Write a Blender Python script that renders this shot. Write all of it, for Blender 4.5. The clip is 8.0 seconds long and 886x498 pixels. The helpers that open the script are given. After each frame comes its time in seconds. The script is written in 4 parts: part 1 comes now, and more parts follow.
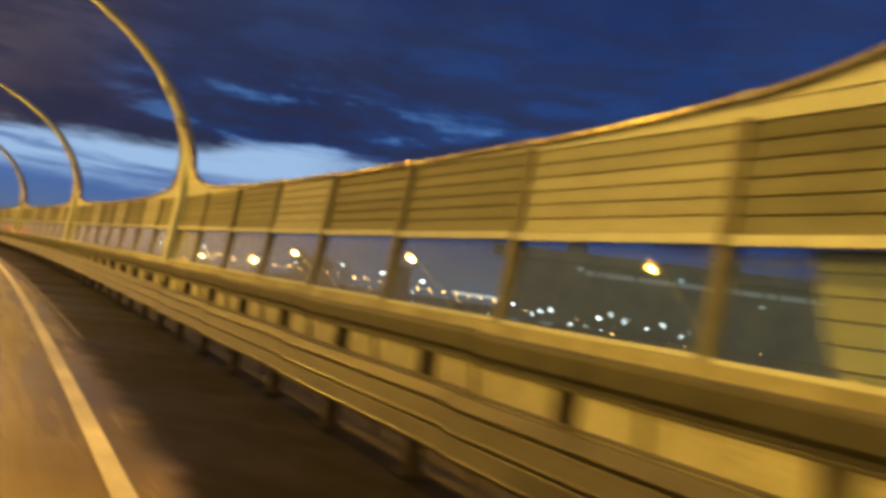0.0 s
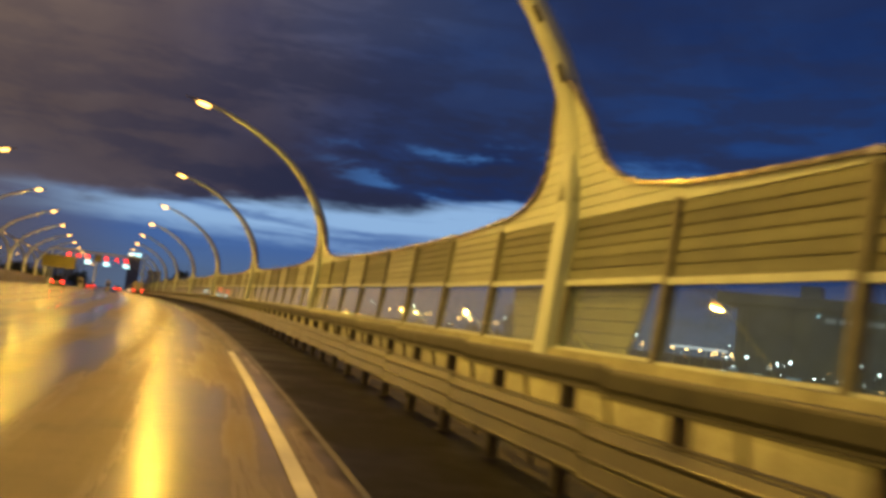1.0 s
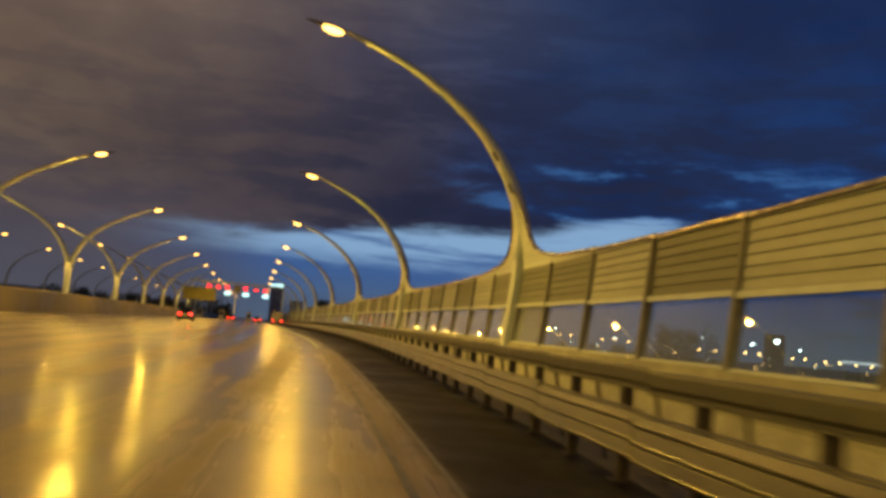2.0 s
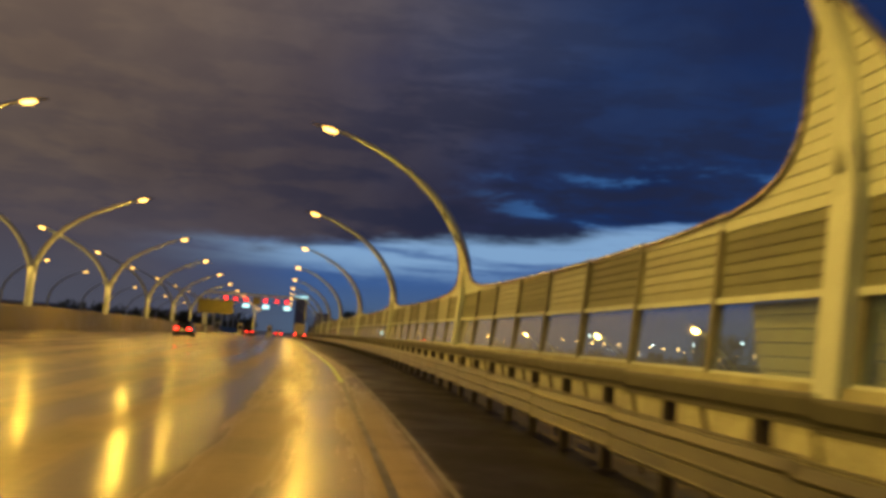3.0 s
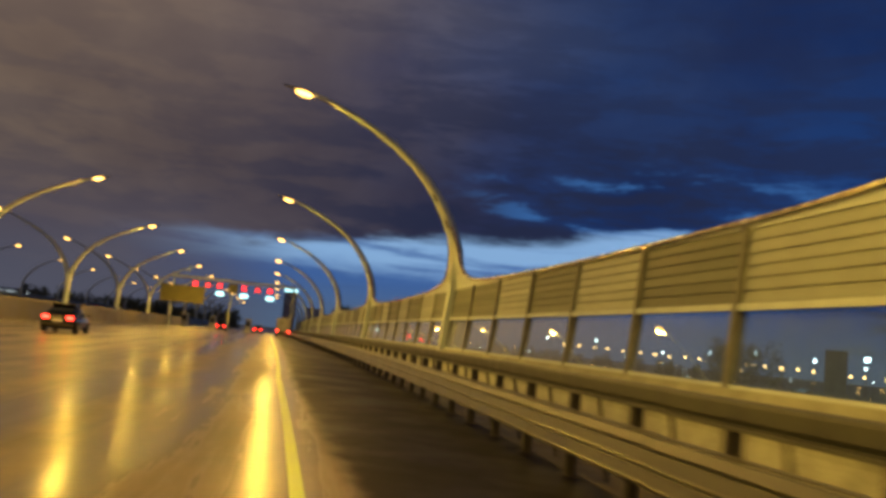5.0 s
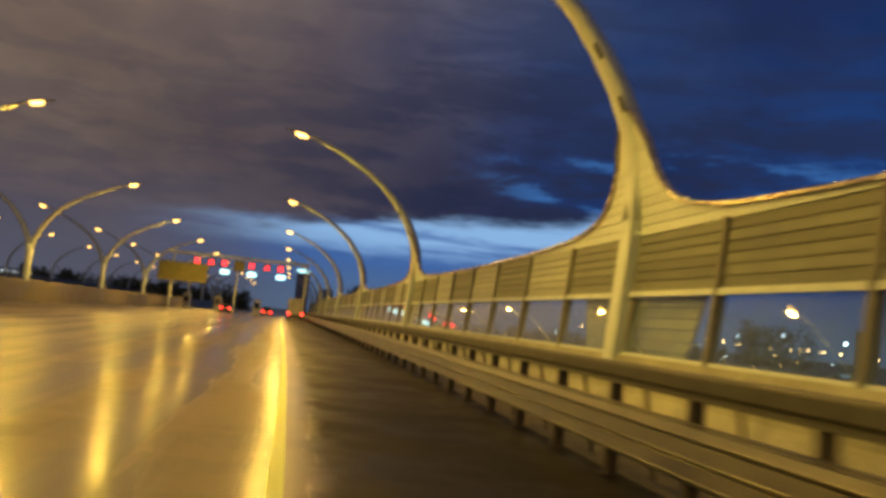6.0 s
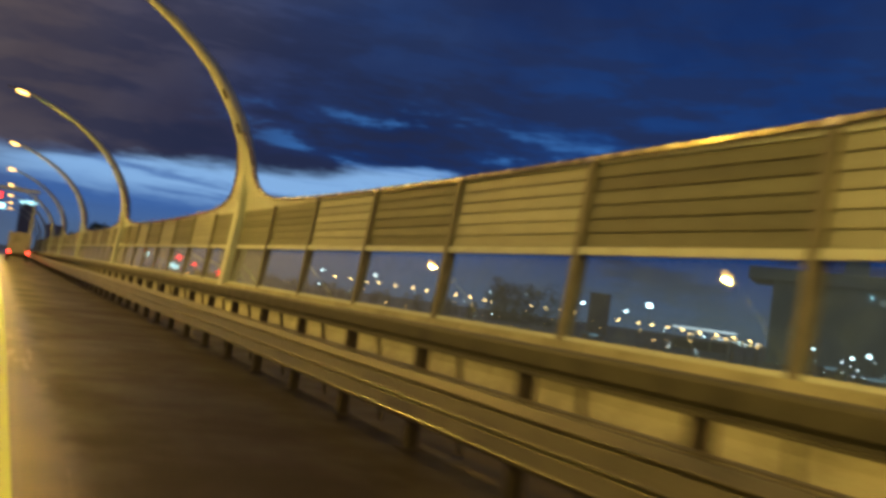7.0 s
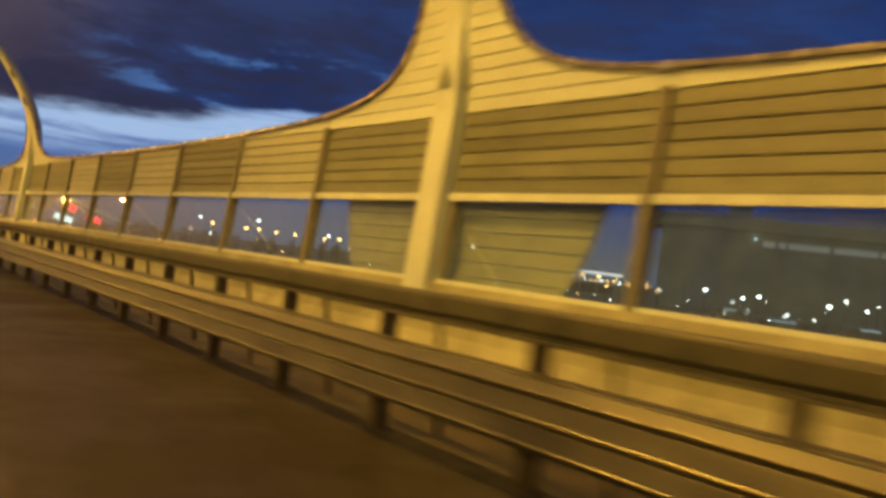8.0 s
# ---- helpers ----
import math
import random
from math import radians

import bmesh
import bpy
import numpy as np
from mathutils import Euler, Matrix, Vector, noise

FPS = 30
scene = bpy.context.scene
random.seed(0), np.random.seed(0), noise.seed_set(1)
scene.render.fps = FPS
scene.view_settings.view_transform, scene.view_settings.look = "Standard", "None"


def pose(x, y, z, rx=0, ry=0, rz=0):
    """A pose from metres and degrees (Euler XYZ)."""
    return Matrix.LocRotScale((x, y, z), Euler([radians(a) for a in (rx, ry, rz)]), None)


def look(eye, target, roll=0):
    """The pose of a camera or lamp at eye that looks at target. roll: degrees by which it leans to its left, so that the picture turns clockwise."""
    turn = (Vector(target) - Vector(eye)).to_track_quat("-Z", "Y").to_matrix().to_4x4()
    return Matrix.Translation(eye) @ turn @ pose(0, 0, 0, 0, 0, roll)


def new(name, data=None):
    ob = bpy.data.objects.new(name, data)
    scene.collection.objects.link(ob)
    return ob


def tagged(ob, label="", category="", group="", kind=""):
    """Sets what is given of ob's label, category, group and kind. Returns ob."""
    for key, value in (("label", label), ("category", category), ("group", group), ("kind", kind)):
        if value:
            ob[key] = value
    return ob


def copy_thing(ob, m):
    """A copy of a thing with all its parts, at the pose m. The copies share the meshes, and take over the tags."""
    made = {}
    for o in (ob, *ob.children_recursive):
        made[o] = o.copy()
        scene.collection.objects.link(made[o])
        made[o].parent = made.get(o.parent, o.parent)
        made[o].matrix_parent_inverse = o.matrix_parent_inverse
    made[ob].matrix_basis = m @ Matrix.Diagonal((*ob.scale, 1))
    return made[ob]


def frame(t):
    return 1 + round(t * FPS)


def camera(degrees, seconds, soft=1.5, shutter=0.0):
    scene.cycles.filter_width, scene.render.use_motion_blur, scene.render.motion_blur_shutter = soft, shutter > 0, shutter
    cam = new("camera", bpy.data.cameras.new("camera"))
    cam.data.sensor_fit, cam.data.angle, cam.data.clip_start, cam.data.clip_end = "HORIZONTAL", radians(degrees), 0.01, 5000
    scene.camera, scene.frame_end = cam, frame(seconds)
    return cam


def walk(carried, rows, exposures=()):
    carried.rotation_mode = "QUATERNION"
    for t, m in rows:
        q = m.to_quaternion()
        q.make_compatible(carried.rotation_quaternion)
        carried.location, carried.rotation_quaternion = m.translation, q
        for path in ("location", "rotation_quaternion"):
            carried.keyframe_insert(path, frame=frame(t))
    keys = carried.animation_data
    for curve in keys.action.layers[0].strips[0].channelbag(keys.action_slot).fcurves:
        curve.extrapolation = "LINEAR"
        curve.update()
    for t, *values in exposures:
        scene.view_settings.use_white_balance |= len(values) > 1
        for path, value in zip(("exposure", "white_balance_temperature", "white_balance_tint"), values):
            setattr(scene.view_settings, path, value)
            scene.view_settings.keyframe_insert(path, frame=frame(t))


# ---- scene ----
# ================= camera and walk =================
cam = camera(54.2, 8.0, soft=3.8, shutter=0.35)

# The road is a gently curving line; s runs along it in metres, lat to its right, z up from the asphalt.
KNOTS = (-48, 0, 48, 96, 160, 280)
BEND = (0.0003965, 0.0011556, 0.0010578, 0.000513, -0.0001779, 0.0)
RISE = (0.0004293, -0.0000007, -0.0001294, -0.0000763, -0.0000035, 0.0)
STEP = 2.0
GRID = np.arange(-160.0, 620.0, STEP)
_turn = np.cumsum(np.interp(GRID, KNOTS, BEND)) * STEP
_turn -= np.interp(96, GRID, _turn)
_grade = np.cumsum(np.interp(GRID, KNOTS, RISE) * (GRID > -56)) * STEP
_grade -= np.interp(96, GRID, _grade)
_px = np.cumsum(-np.sin(_turn)) * STEP
_py = np.cumsum(np.cos(_turn)) * STEP
_pz = np.cumsum(_grade) * STEP
_px -= np.interp(96, GRID, _px)
_py -= np.interp(96, GRID, _py)
_pz -= np.interp(96, GRID, _pz)
EYE_Z = 1.54


def heading(s):
    return float(np.interp(s, GRID, _turn))


def grade(s):
    return float(np.interp(s, GRID, _grade))


def at(s, lat=0.0, z=0.0):
    """The world place of a point by the road."""
    h = heading(s)
    return Vector((float(np.interp(s, GRID, _px)) + lat * math.cos(h),
                   float(np.interp(s, GRID, _py)) + lat * math.sin(h),
                   float(np.interp(s, GRID, _pz)) + z))


def stand(s, lat=0.0, z=0.0, turn=0.0):
    """A pose by the road: local x to the right, y ahead."""
    return Matrix.Translation(at(s, lat, z)) @ Matrix.Rotation(heading(s) + radians(turn), 4, "Z")


def view(s, lat, yaw, pitch, roll):
    eye = at(s, lat, EYE_Z)
    y, p = heading(s) + radians(yaw), grade(s) + radians(pitch)
    ahead = Vector((-math.sin(y) * math.cos(p), math.cos(y) * math.cos(p), math.sin(p)))
    return look(eye, eye + ahead * 10, roll)


PATH = [
    # seconds, s, lat, yaw, pitch, roll
    (0.0, -34.540, 0.249, -27.06, 2.97, 8.22),
    (0.5, -25.289, 0.223, -17.92, 5.24, 7.44),
    (1.0, -15.682, 0.228, -14.35, 4.59, 6.69),
    (1.5, -6.810, 0.246, -9.14, 5.35, 6.17),
    (1.7, -3.134, 0.254, -6.65, 4.80, 4.81),
    (2.8, 17.538, 0.171, -7.02, 6.27, 5.08),
    (3.0, 21.199, 0.154, -6.02, 5.70, 4.03),
    (3.5, 30.841, 0.111, -6.24, 4.51, 4.11),
    (4.0, 40.465, 0.095, -7.39, 4.69, 5.50),
    (4.5, 50.060, 0.079, -8.49, 5.61, 5.36),
    (4.7, 53.727, 0.061, -8.34, 5.94, 5.50),
    (5.8, 74.661, -0.086, -10.32, 5.44, 6.32),
    (6.0, 78.424, -0.119, -9.03, 4.78, 5.64),
    (6.5, 88.031, -0.250, -15.69, 2.71, 7.72),
    (7.0, 97.943, -0.350, -26.53, 3.47, 7.65),
    (7.5, 107.583, -0.484, -31.03, 2.33, 7.38),
    (8.0, 117.486, -0.582, -35.71, 0.92, 6.70),
]
walk(cam, [(t, view(*row)) for t, *row in PATH], [
    (0.0, 0.66, 7650, 13), (0.5, 0.66, 7350, 6), (1.0, 0.48, 7100, 9), (1.5, 0.29, 7200, 6), (3.0, 0.17, 6850, 6), (3.5, 0.27, 6850, 6), (4.0, 0.46, 7050, 6), (4.5, 0.26, 6750, 6),
    (6.0, 0.45, 6600, 6), (6.5, 0.21, 6200, 6), (7.0, 0.40, 6300, 6), (7.5, 0.68, 6850, 14), (8.0, 0.66, 7950, 18)])

# ================= sky and lamps' light =================
SODIUM = (1.0, 0.565, 0.080)
LAMP_WATTS, MAST_WATTS = 1150, 2450
world = bpy.data.worlds.new("dusk_sky")
scene.world = world
world.use_nodes = True


def link(nt, a, b):
    nt.links.new(a, b)


def node(nt, kind, **values):
    n = nt.nodes.new(kind)
    for key, value in values.items():
        n.inputs[key.replace("_", " ")].default_value = value
    return n


def math_node(nt, op, a, b=0.0, c=0.0, clamp=False):
    n = nt.nodes.new("ShaderNodeMath")
    n.operation, n.use_clamp = op, clamp
    for i, v in enumerate((a, b, c)):
        if hasattr(v, "is_output"):
            link(nt, v, n.inputs[i])
        else:
            n.inputs[i].default_value = v
    return n.outputs[0]


def span(nt, v, lo, hi, out_lo=0.0, out_hi=1.0, smooth=True):
    n = nt.nodes.new("ShaderNodeMapRange")
    n.interpolation_type = "SMOOTHSTEP" if smooth else "LINEAR"
    link(nt, v, n.inputs["Value"])
    n.inputs["From Min"].default_value, n.inputs["From Max"].default_value = lo, hi
    n.inputs["To Min"].default_value, n.inputs["To Max"].default_value = out_lo, out_hi
    return n.outputs[0]


def mix(nt, fac, a, b, mode="MIX"):
    n = nt.nodes.new("ShaderNodeMix")
    n.data_type, n.blend_type = "RGBA", mode
    for socket, v in ((n.inputs[0], fac), (n.inputs[6], a), (n.inputs[7], b)):
        if hasattr(v, "is_output"):
            link(nt, v, socket)
        elif isinstance(v, (int, float)):
            socket.default_value = v
        else:
            socket.default_value = (*v, 1.0)
    return n.outputs[2]


def noise_of(nt, vec, scale, detail=4.0, rough=0.55, distort=0.0):
    n = node(nt, "ShaderNodeTexNoise", Scale=scale, Detail=detail, Roughness=rough, Distortion=distort)
    link(nt, vec, n.inputs["Vector"])
    return n.outputs["Fac"]


def stretched(nt, vec, scale, rot=(0, 0, 0)):
    n = nt.nodes.new("ShaderNodeMapping")
    n.inputs["Scale"].default_value, n.inputs["Rotation"].default_value = scale, rot
    link(nt, vec, n.inputs["Vector"])
    return n.outputs[0]


def build_sky():
    nt = world.node_tree
    nt.nodes.clear()
    out, bg = nt.nodes.new("ShaderNodeOutputWorld"), nt.nodes.new("ShaderNodeBackground")
    link(nt, bg.outputs[0], out.inputs[0])
    vec = nt.nodes.new("ShaderNodeTexCoord").outputs["Generated"]
    sep = nt.nodes.new("ShaderNodeSeparateXYZ")
    link(nt, vec, sep.inputs[0])
    x, y, z = sep.outputs
    azimuth = math_node(nt, "ARCTAN2", x, y)
    elevation = math_node(nt, "ARCSINE", z)
    wide = noise_of(nt, stretched(nt, vec, (1.6, 1.6, 3.6), (0.0, 0.10, 0.0)), 1.6, 6, 0.52, 0.25)
    fine = noise_of(nt, stretched(nt, vec, (2.0, 2.0, 9.0), (0.0, 0.22, 0.0)), 4.0, 8, 0.60, 0.25)
    # high sky: blue towards the right, warm grey cloud lit by the town towards the left
    side = math_node(nt, "ADD", azimuth, math_node(nt, "MULTIPLY", math_node(nt, "SUBTRACT", wide, 0.5), 0.9))
    blue = mix(nt, span(nt, elevation, 0.05, 0.45), (0.007, 0.030, 0.130), (0.008, 0.022, 0.088))
    cloud = mix(nt, span(nt, azimuth, -0.38, 0.40), (0.136, 0.100, 0.078), (0.017, 0.027, 0.072))
    cloud = mix(nt, 1.0, cloud, mix(nt, span(nt, elevation, 0.13, 0.36), (0.62, 0.62, 0.72), (1.25, 1.2, 1.12)), "MULTIPLY")
    cover = span(nt, side, 0.02, 0.66, 1.0, 0.0)
    high = mix(nt, cover, blue, cloud)
    # heavy mottled undersides, torn dark clouds over the blue and lit wisps between them
    heap = noise_of(nt, stretched(nt, vec, (1.5, 1.5, 2.0), (0.0, 0.16, 0.3)), 2.3, 6, 0.52, 0.2)
    high = mix(nt, 1.0, high, mix(nt, span(nt, heap, 0.34, 0.66), (0.80, 0.78, 0.84), (1.30, 1.28, 1.20)), "MULTIPLY")
    torn = span(nt, fine, 0.42, 0.60)
    torn = math_node(nt, "MULTIPLY", torn, span(nt, azimuth, -0.15, 0.25, 0.35, 1.0))
    high = mix(nt, math_node(nt, "MULTIPLY", torn, span(nt, elevation, 0.12, 0.40, 0.88, 0.25)), high, (0.014, 0.018, 0.045))
    wisp = math_node(nt, "MULTIPLY", span(nt, fine, 0.33, 0.46, 1.0, 0.0),
                     math_node(nt, "MULTIPLY", span(nt, elevation, 0.10, 0.15), span(nt, elevation, 0.17, 0.24, 1.0, 0.0)))
    high = mix(nt, math_node(nt, "MULTIPLY", wisp, span(nt, azimuth, 0.14, 0.36)), high, (0.035, 0.12, 0.34))
    # the clear bright band above the horizon
    level = math_node(nt, "ADD", elevation, math_node(nt, "MULTIPLY", math_node(nt, "SUBTRACT", fine, 0.5), 0.055))
    rise = span(nt, azimuth, -0.05, 0.42, 0.098, 0.142, False)
    edge = math_node(nt, "SUBTRACT", rise, level)
    band = span(nt, edge, -0.008, 0.012)
    fade = math_node(nt, "MULTIPLY", span(nt, azimuth, -0.22, 0.03), span(nt, azimuth, 0.40, 0.62, 1.0, 0.0))
    glow = mix(nt, span(nt, level, 0.062, 0.092), (0.028, 0.090, 0.30), (0.185, 0.325, 0.56))
    streak = span(nt, noise_of(nt, stretched(nt, vec, (1.2, 1.2, 18.0)), 3.0, 6, 0.62, 0.5), 0.48, 0.60)
    glow = mix(nt, math_node(nt, "MULTIPLY", streak, 0.62), glow, (0.024, 0.070, 0.24))
    sky = mix(nt, math_node(nt, "MULTIPLY", band, fade), high, glow)
    # low haze along the horizon
    haze = span(nt, elevation, 0.0, 0.10, 1.0, 0.0)
    sky = mix(nt, math_node(nt, "MULTIPLY", haze, 0.70), sky, (0.078, 0.108, 0.130))
    town = math_node(nt, "MULTIPLY", span(nt, elevation, 0.02, 0.19, 1.0, 0.0), span(nt, azimuth, -0.12, 0.06, 1.0, 0.0))
    sky = mix(nt, math_node(nt, "MULTIPLY", town, 0.75), sky, (0.060, 0.058, 0.094))
    link(nt, sky, bg.inputs["Color"])
    bg.inputs["Strength"].default_value = 1.0


build_sky()
lamp_data = bpy.data.lights.new("lamp_light", "AREA")
lamp_data.shape, lamp_data.size, lamp_data.size_y = "ELLIPSE", 0.70, 0.36
lamp_data.energy, lamp_data.color = LAMP_WATTS, SODIUM
mast_data = lamp_data.copy()
mast_data.name, mast_data.energy = "mast_light", MAST_WATTS
MAST_Z = 11.25
for n in range(-2, 9):
    ob = new("lamp_light", lamp_data)
    ob.matrix_world = stand(32 * n, -0.30, 11.15)
for n in range(-1, 9):
    ob = new("mast_light", mast_data)
    ob.matrix_world = stand(32 * n, -14.70, MAST_Z - 0.27)
for n in range(-1, 5):
    ob = new("mast_light", mast_data)
    ob.matrix_world = stand(32 * n, -30.50, MAST_Z - 0.27)

# ================= materials =================


def material(name, low, high, rough=(0.4, 0.6), metal=0.0, scale=3.0, grain=60.0, bump=0.1, stretch=(1, 1, 1),
             spread=0.0, spec=0.5, coord="Object"):
    """A surface with blotches at one scale and grain at another; spread varies it from piece to piece."""
    m = bpy.data.materials.new(name)
    m.use_nodes = True
    nt = m.node_tree
    bsdf = nt.nodes["Principled BSDF"]
    vec = stretched(nt, nt.nodes.new("ShaderNodeTexCoord").outputs[coord], stretch)
    big, small = noise_of(nt, vec, scale, 5), noise_of(nt, vec, grain, 3)
    both = math_node(nt, "ADD", math_node(nt, "MULTIPLY", big, 0.7), math_node(nt, "MULTIPLY", small, 0.3))
    colour = mix(nt, span(nt, both, 0.35, 0.65), low, high)
    if spread:
        rnd = nt.nodes.new("ShaderNodeObjectInfo").outputs["Random"]
        colour = mix(nt, 1.0, colour, mix(nt, rnd, (1 - spread,) * 3, (1.0,) * 3), "MULTIPLY")
    link(nt, colour, bsdf.inputs["Base Color"])
    link(nt, span(nt, big, 0.3, 0.7, rough[0], rough[1]), bsdf.inputs["Roughness"])
    bsdf.inputs["Metallic"].default_value = metal
    bsdf.inputs["Specular IOR Level"].default_value = spec
    if bump:
        b = node(nt, "ShaderNodeBump", Strength=bump, Distance=0.01)
        link(nt, both, b.inputs["Height"])
        link(nt, b.outputs[0], bsdf.inputs["Normal"])
    return m


def glowing(name, colour, strength):
    m = bpy.data.materials.new(name)
    m.use_nodes = True
    bsdf = m.node_tree.nodes["Principled BSDF"]
    bsdf.inputs["Base Color"].default_value = (*colour, 1)
    bsdf.inputs["Emission Color"].default_value = (*colour, 1)
    bsdf.inputs["Emission Strength"].default_value = strength
    return m


def wet_asphalt(name, shoulder=False):
    """Asphalt under a film of water, deepest in the wheel ruts and towards the median; a shoulder darkens raggedly away from its inner edge."""
    m = bpy.data.materials.new(name)
    m.use_nodes = True
    nt = m.node_tree
    bsdf = nt.nodes["Principled BSDF"]
    vec = nt.nodes.new("ShaderNodeTexCoord").outputs["Object"]
    lat = nt.nodes.new("ShaderNodeAttribute")
    run = nt.nodes.new("ShaderNodeAttribute")
    lat.attribute_name, run.attribute_name = "lat", "run"
    both = nt.nodes.new("ShaderNodeCombineXYZ")
    link(nt, lat.outputs["Fac"], both.inputs[0])
    link(nt, run.outputs["Fac"], both.inputs[1])
    across = both.outputs[0]
    blotch = noise_of(nt, vec, 0.45, 7, 0.66)
    lanes = noise_of(nt, stretched(nt, across, (1.3, 0.05, 1)), 1.0, 6, 0.66)
    patches = noise_of(nt, stretched(nt, across, (0.45, 0.16, 1)), 1.0, 5, 0.62)
    stones = noise_of(nt, vec, 55, 2, 0.7)
    ripple = noise_of(nt, stretched(nt, across, (0.6, 7.0, 1)), 1.0, 3, 0.5)
    grit = noise_of(nt, vec, 14.0, 3, 0.6)
    # spray ripples lie across the road; two ruts to each lane of 3.8 m
    wave = math_node(nt, "MULTIPLY", math_node(nt, "COSINE", math_node(nt, "MULTIPLY", lat.outputs["Fac"], 2 * math.pi / 1.9)), 0.06)
    film = math_node(nt, "ADD", math_node(nt, "MULTIPLY", lanes, 0.62), math_node(nt, "MULTIPLY", patches, 0.26))
    film = math_node(nt, "ADD", math_node(nt, "ADD", film, math_node(nt, "MULTIPLY", blotch, 0.12)), wave)
    wet = span(nt, film, 0.42, 0.57)
    colour = mix(nt, span(nt, stones, 0.3, 0.7), (0.066, 0.048, 0.030), (0.150, 0.112, 0.072))
    colour = mix(nt, span(nt, blotch, 0.43, 0.60, 0.0, 0.8), colour, (0.048, 0.035, 0.022))
    colour = mix(nt, wet, colour, (0.036, 0.026, 0.017))
    # the outer lane's edge is paler
    pale = mix(nt, span(nt, stones, 0.3, 0.7), (0.110, 0.085, 0.052), (0.220, 0.172, 0.108))
    pale_edge = math_node(nt, "MULTIPLY", span(nt, lat.outputs["Fac"], -0.9, 0.6, 0.0, 0.85), span(nt, blotch, 0.40, 0.62, 1.0, 0.45))
    colour = mix(nt, pale_edge, colour, pale)
    link(nt, colour, bsdf.inputs["Base Color"])
    link(nt, span(nt, film, 0.38, 0.60, 0.54, 0.36), bsdf.inputs["Roughness"])
    bsdf.inputs["Specular IOR Level"].default_value = 0.36
    link(nt, span(nt, film, 0.43, 0.56, 0.15, 0.63), bsdf.inputs["Coat Weight"])
    pool = span(nt, lat.outputs["Fac"], -3.9, -1.4, 0.42, 1.1)
    link(nt, math_node(nt, "MULTIPLY", span(nt, film, 0.42, 0.58, 0.30, 0.165), pool), bsdf.inputs["Coat Roughness"])
    bsdf.inputs["Coat IOR"].default_value = 1.33
    b = node(nt, "ShaderNodeBump", Strength=0.3, Distance=0.03)
    link(nt, math_node(nt, "ADD", ripple, math_node(nt, "MULTIPLY", grit, 0.12)), b.inputs["Height"])
    link(nt, b.outputs[0], bsdf.inputs["Normal"])
    link(nt, b.outputs[0], bsdf.inputs["Coat Normal"])
    if shoulder:
        off = nt.nodes.new("ShaderNodeAttribute")
        off.attribute_name = "off"
        dark = node(nt, "ShaderNodeBsdfPrincipled")
        rag = noise_of(nt, vec, 1.3, 8, 0.72)
        # dark asphalt, its tone lowered further to hold the guardrail's shade
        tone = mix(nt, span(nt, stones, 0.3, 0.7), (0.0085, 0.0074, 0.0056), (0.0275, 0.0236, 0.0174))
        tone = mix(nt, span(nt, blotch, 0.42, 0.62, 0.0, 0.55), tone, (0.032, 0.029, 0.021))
        # farther along, warmer light on the shoulder is put into a paler tone
        lit_run = math_node(nt, "ADD", run.outputs["Fac"], math_node(nt, "MULTIPLY", rag, 8.0))
        tone = mix(nt, 1.0, tone, mix(nt, span(nt, lit_run, 94.0, 112.0), (0.55, 0.56, 0.60), (1.2, 1.15, 1.1)), "MULTIPLY")
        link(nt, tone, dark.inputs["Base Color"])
        link(nt, span(nt, lit_run, 94.0, 112.0, 0.07, 0.15), dark.inputs["Specular IOR Level"])
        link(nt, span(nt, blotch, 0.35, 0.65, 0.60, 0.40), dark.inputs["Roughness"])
        rough = node(nt, "ShaderNodeBump", Strength=0.3, Distance=0.01)
        link(nt, stones, rough.inputs["Height"])
        link(nt, rough.outputs[0], dark.inputs["Normal"])
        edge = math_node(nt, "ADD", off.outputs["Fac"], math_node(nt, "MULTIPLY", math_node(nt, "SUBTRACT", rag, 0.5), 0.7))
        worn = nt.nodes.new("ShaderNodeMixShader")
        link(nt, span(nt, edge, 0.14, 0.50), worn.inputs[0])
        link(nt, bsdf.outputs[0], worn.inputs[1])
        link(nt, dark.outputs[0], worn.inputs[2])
        link(nt, worn.outputs[0], nt.nodes["Material Output"].inputs["Surface"])
    return m


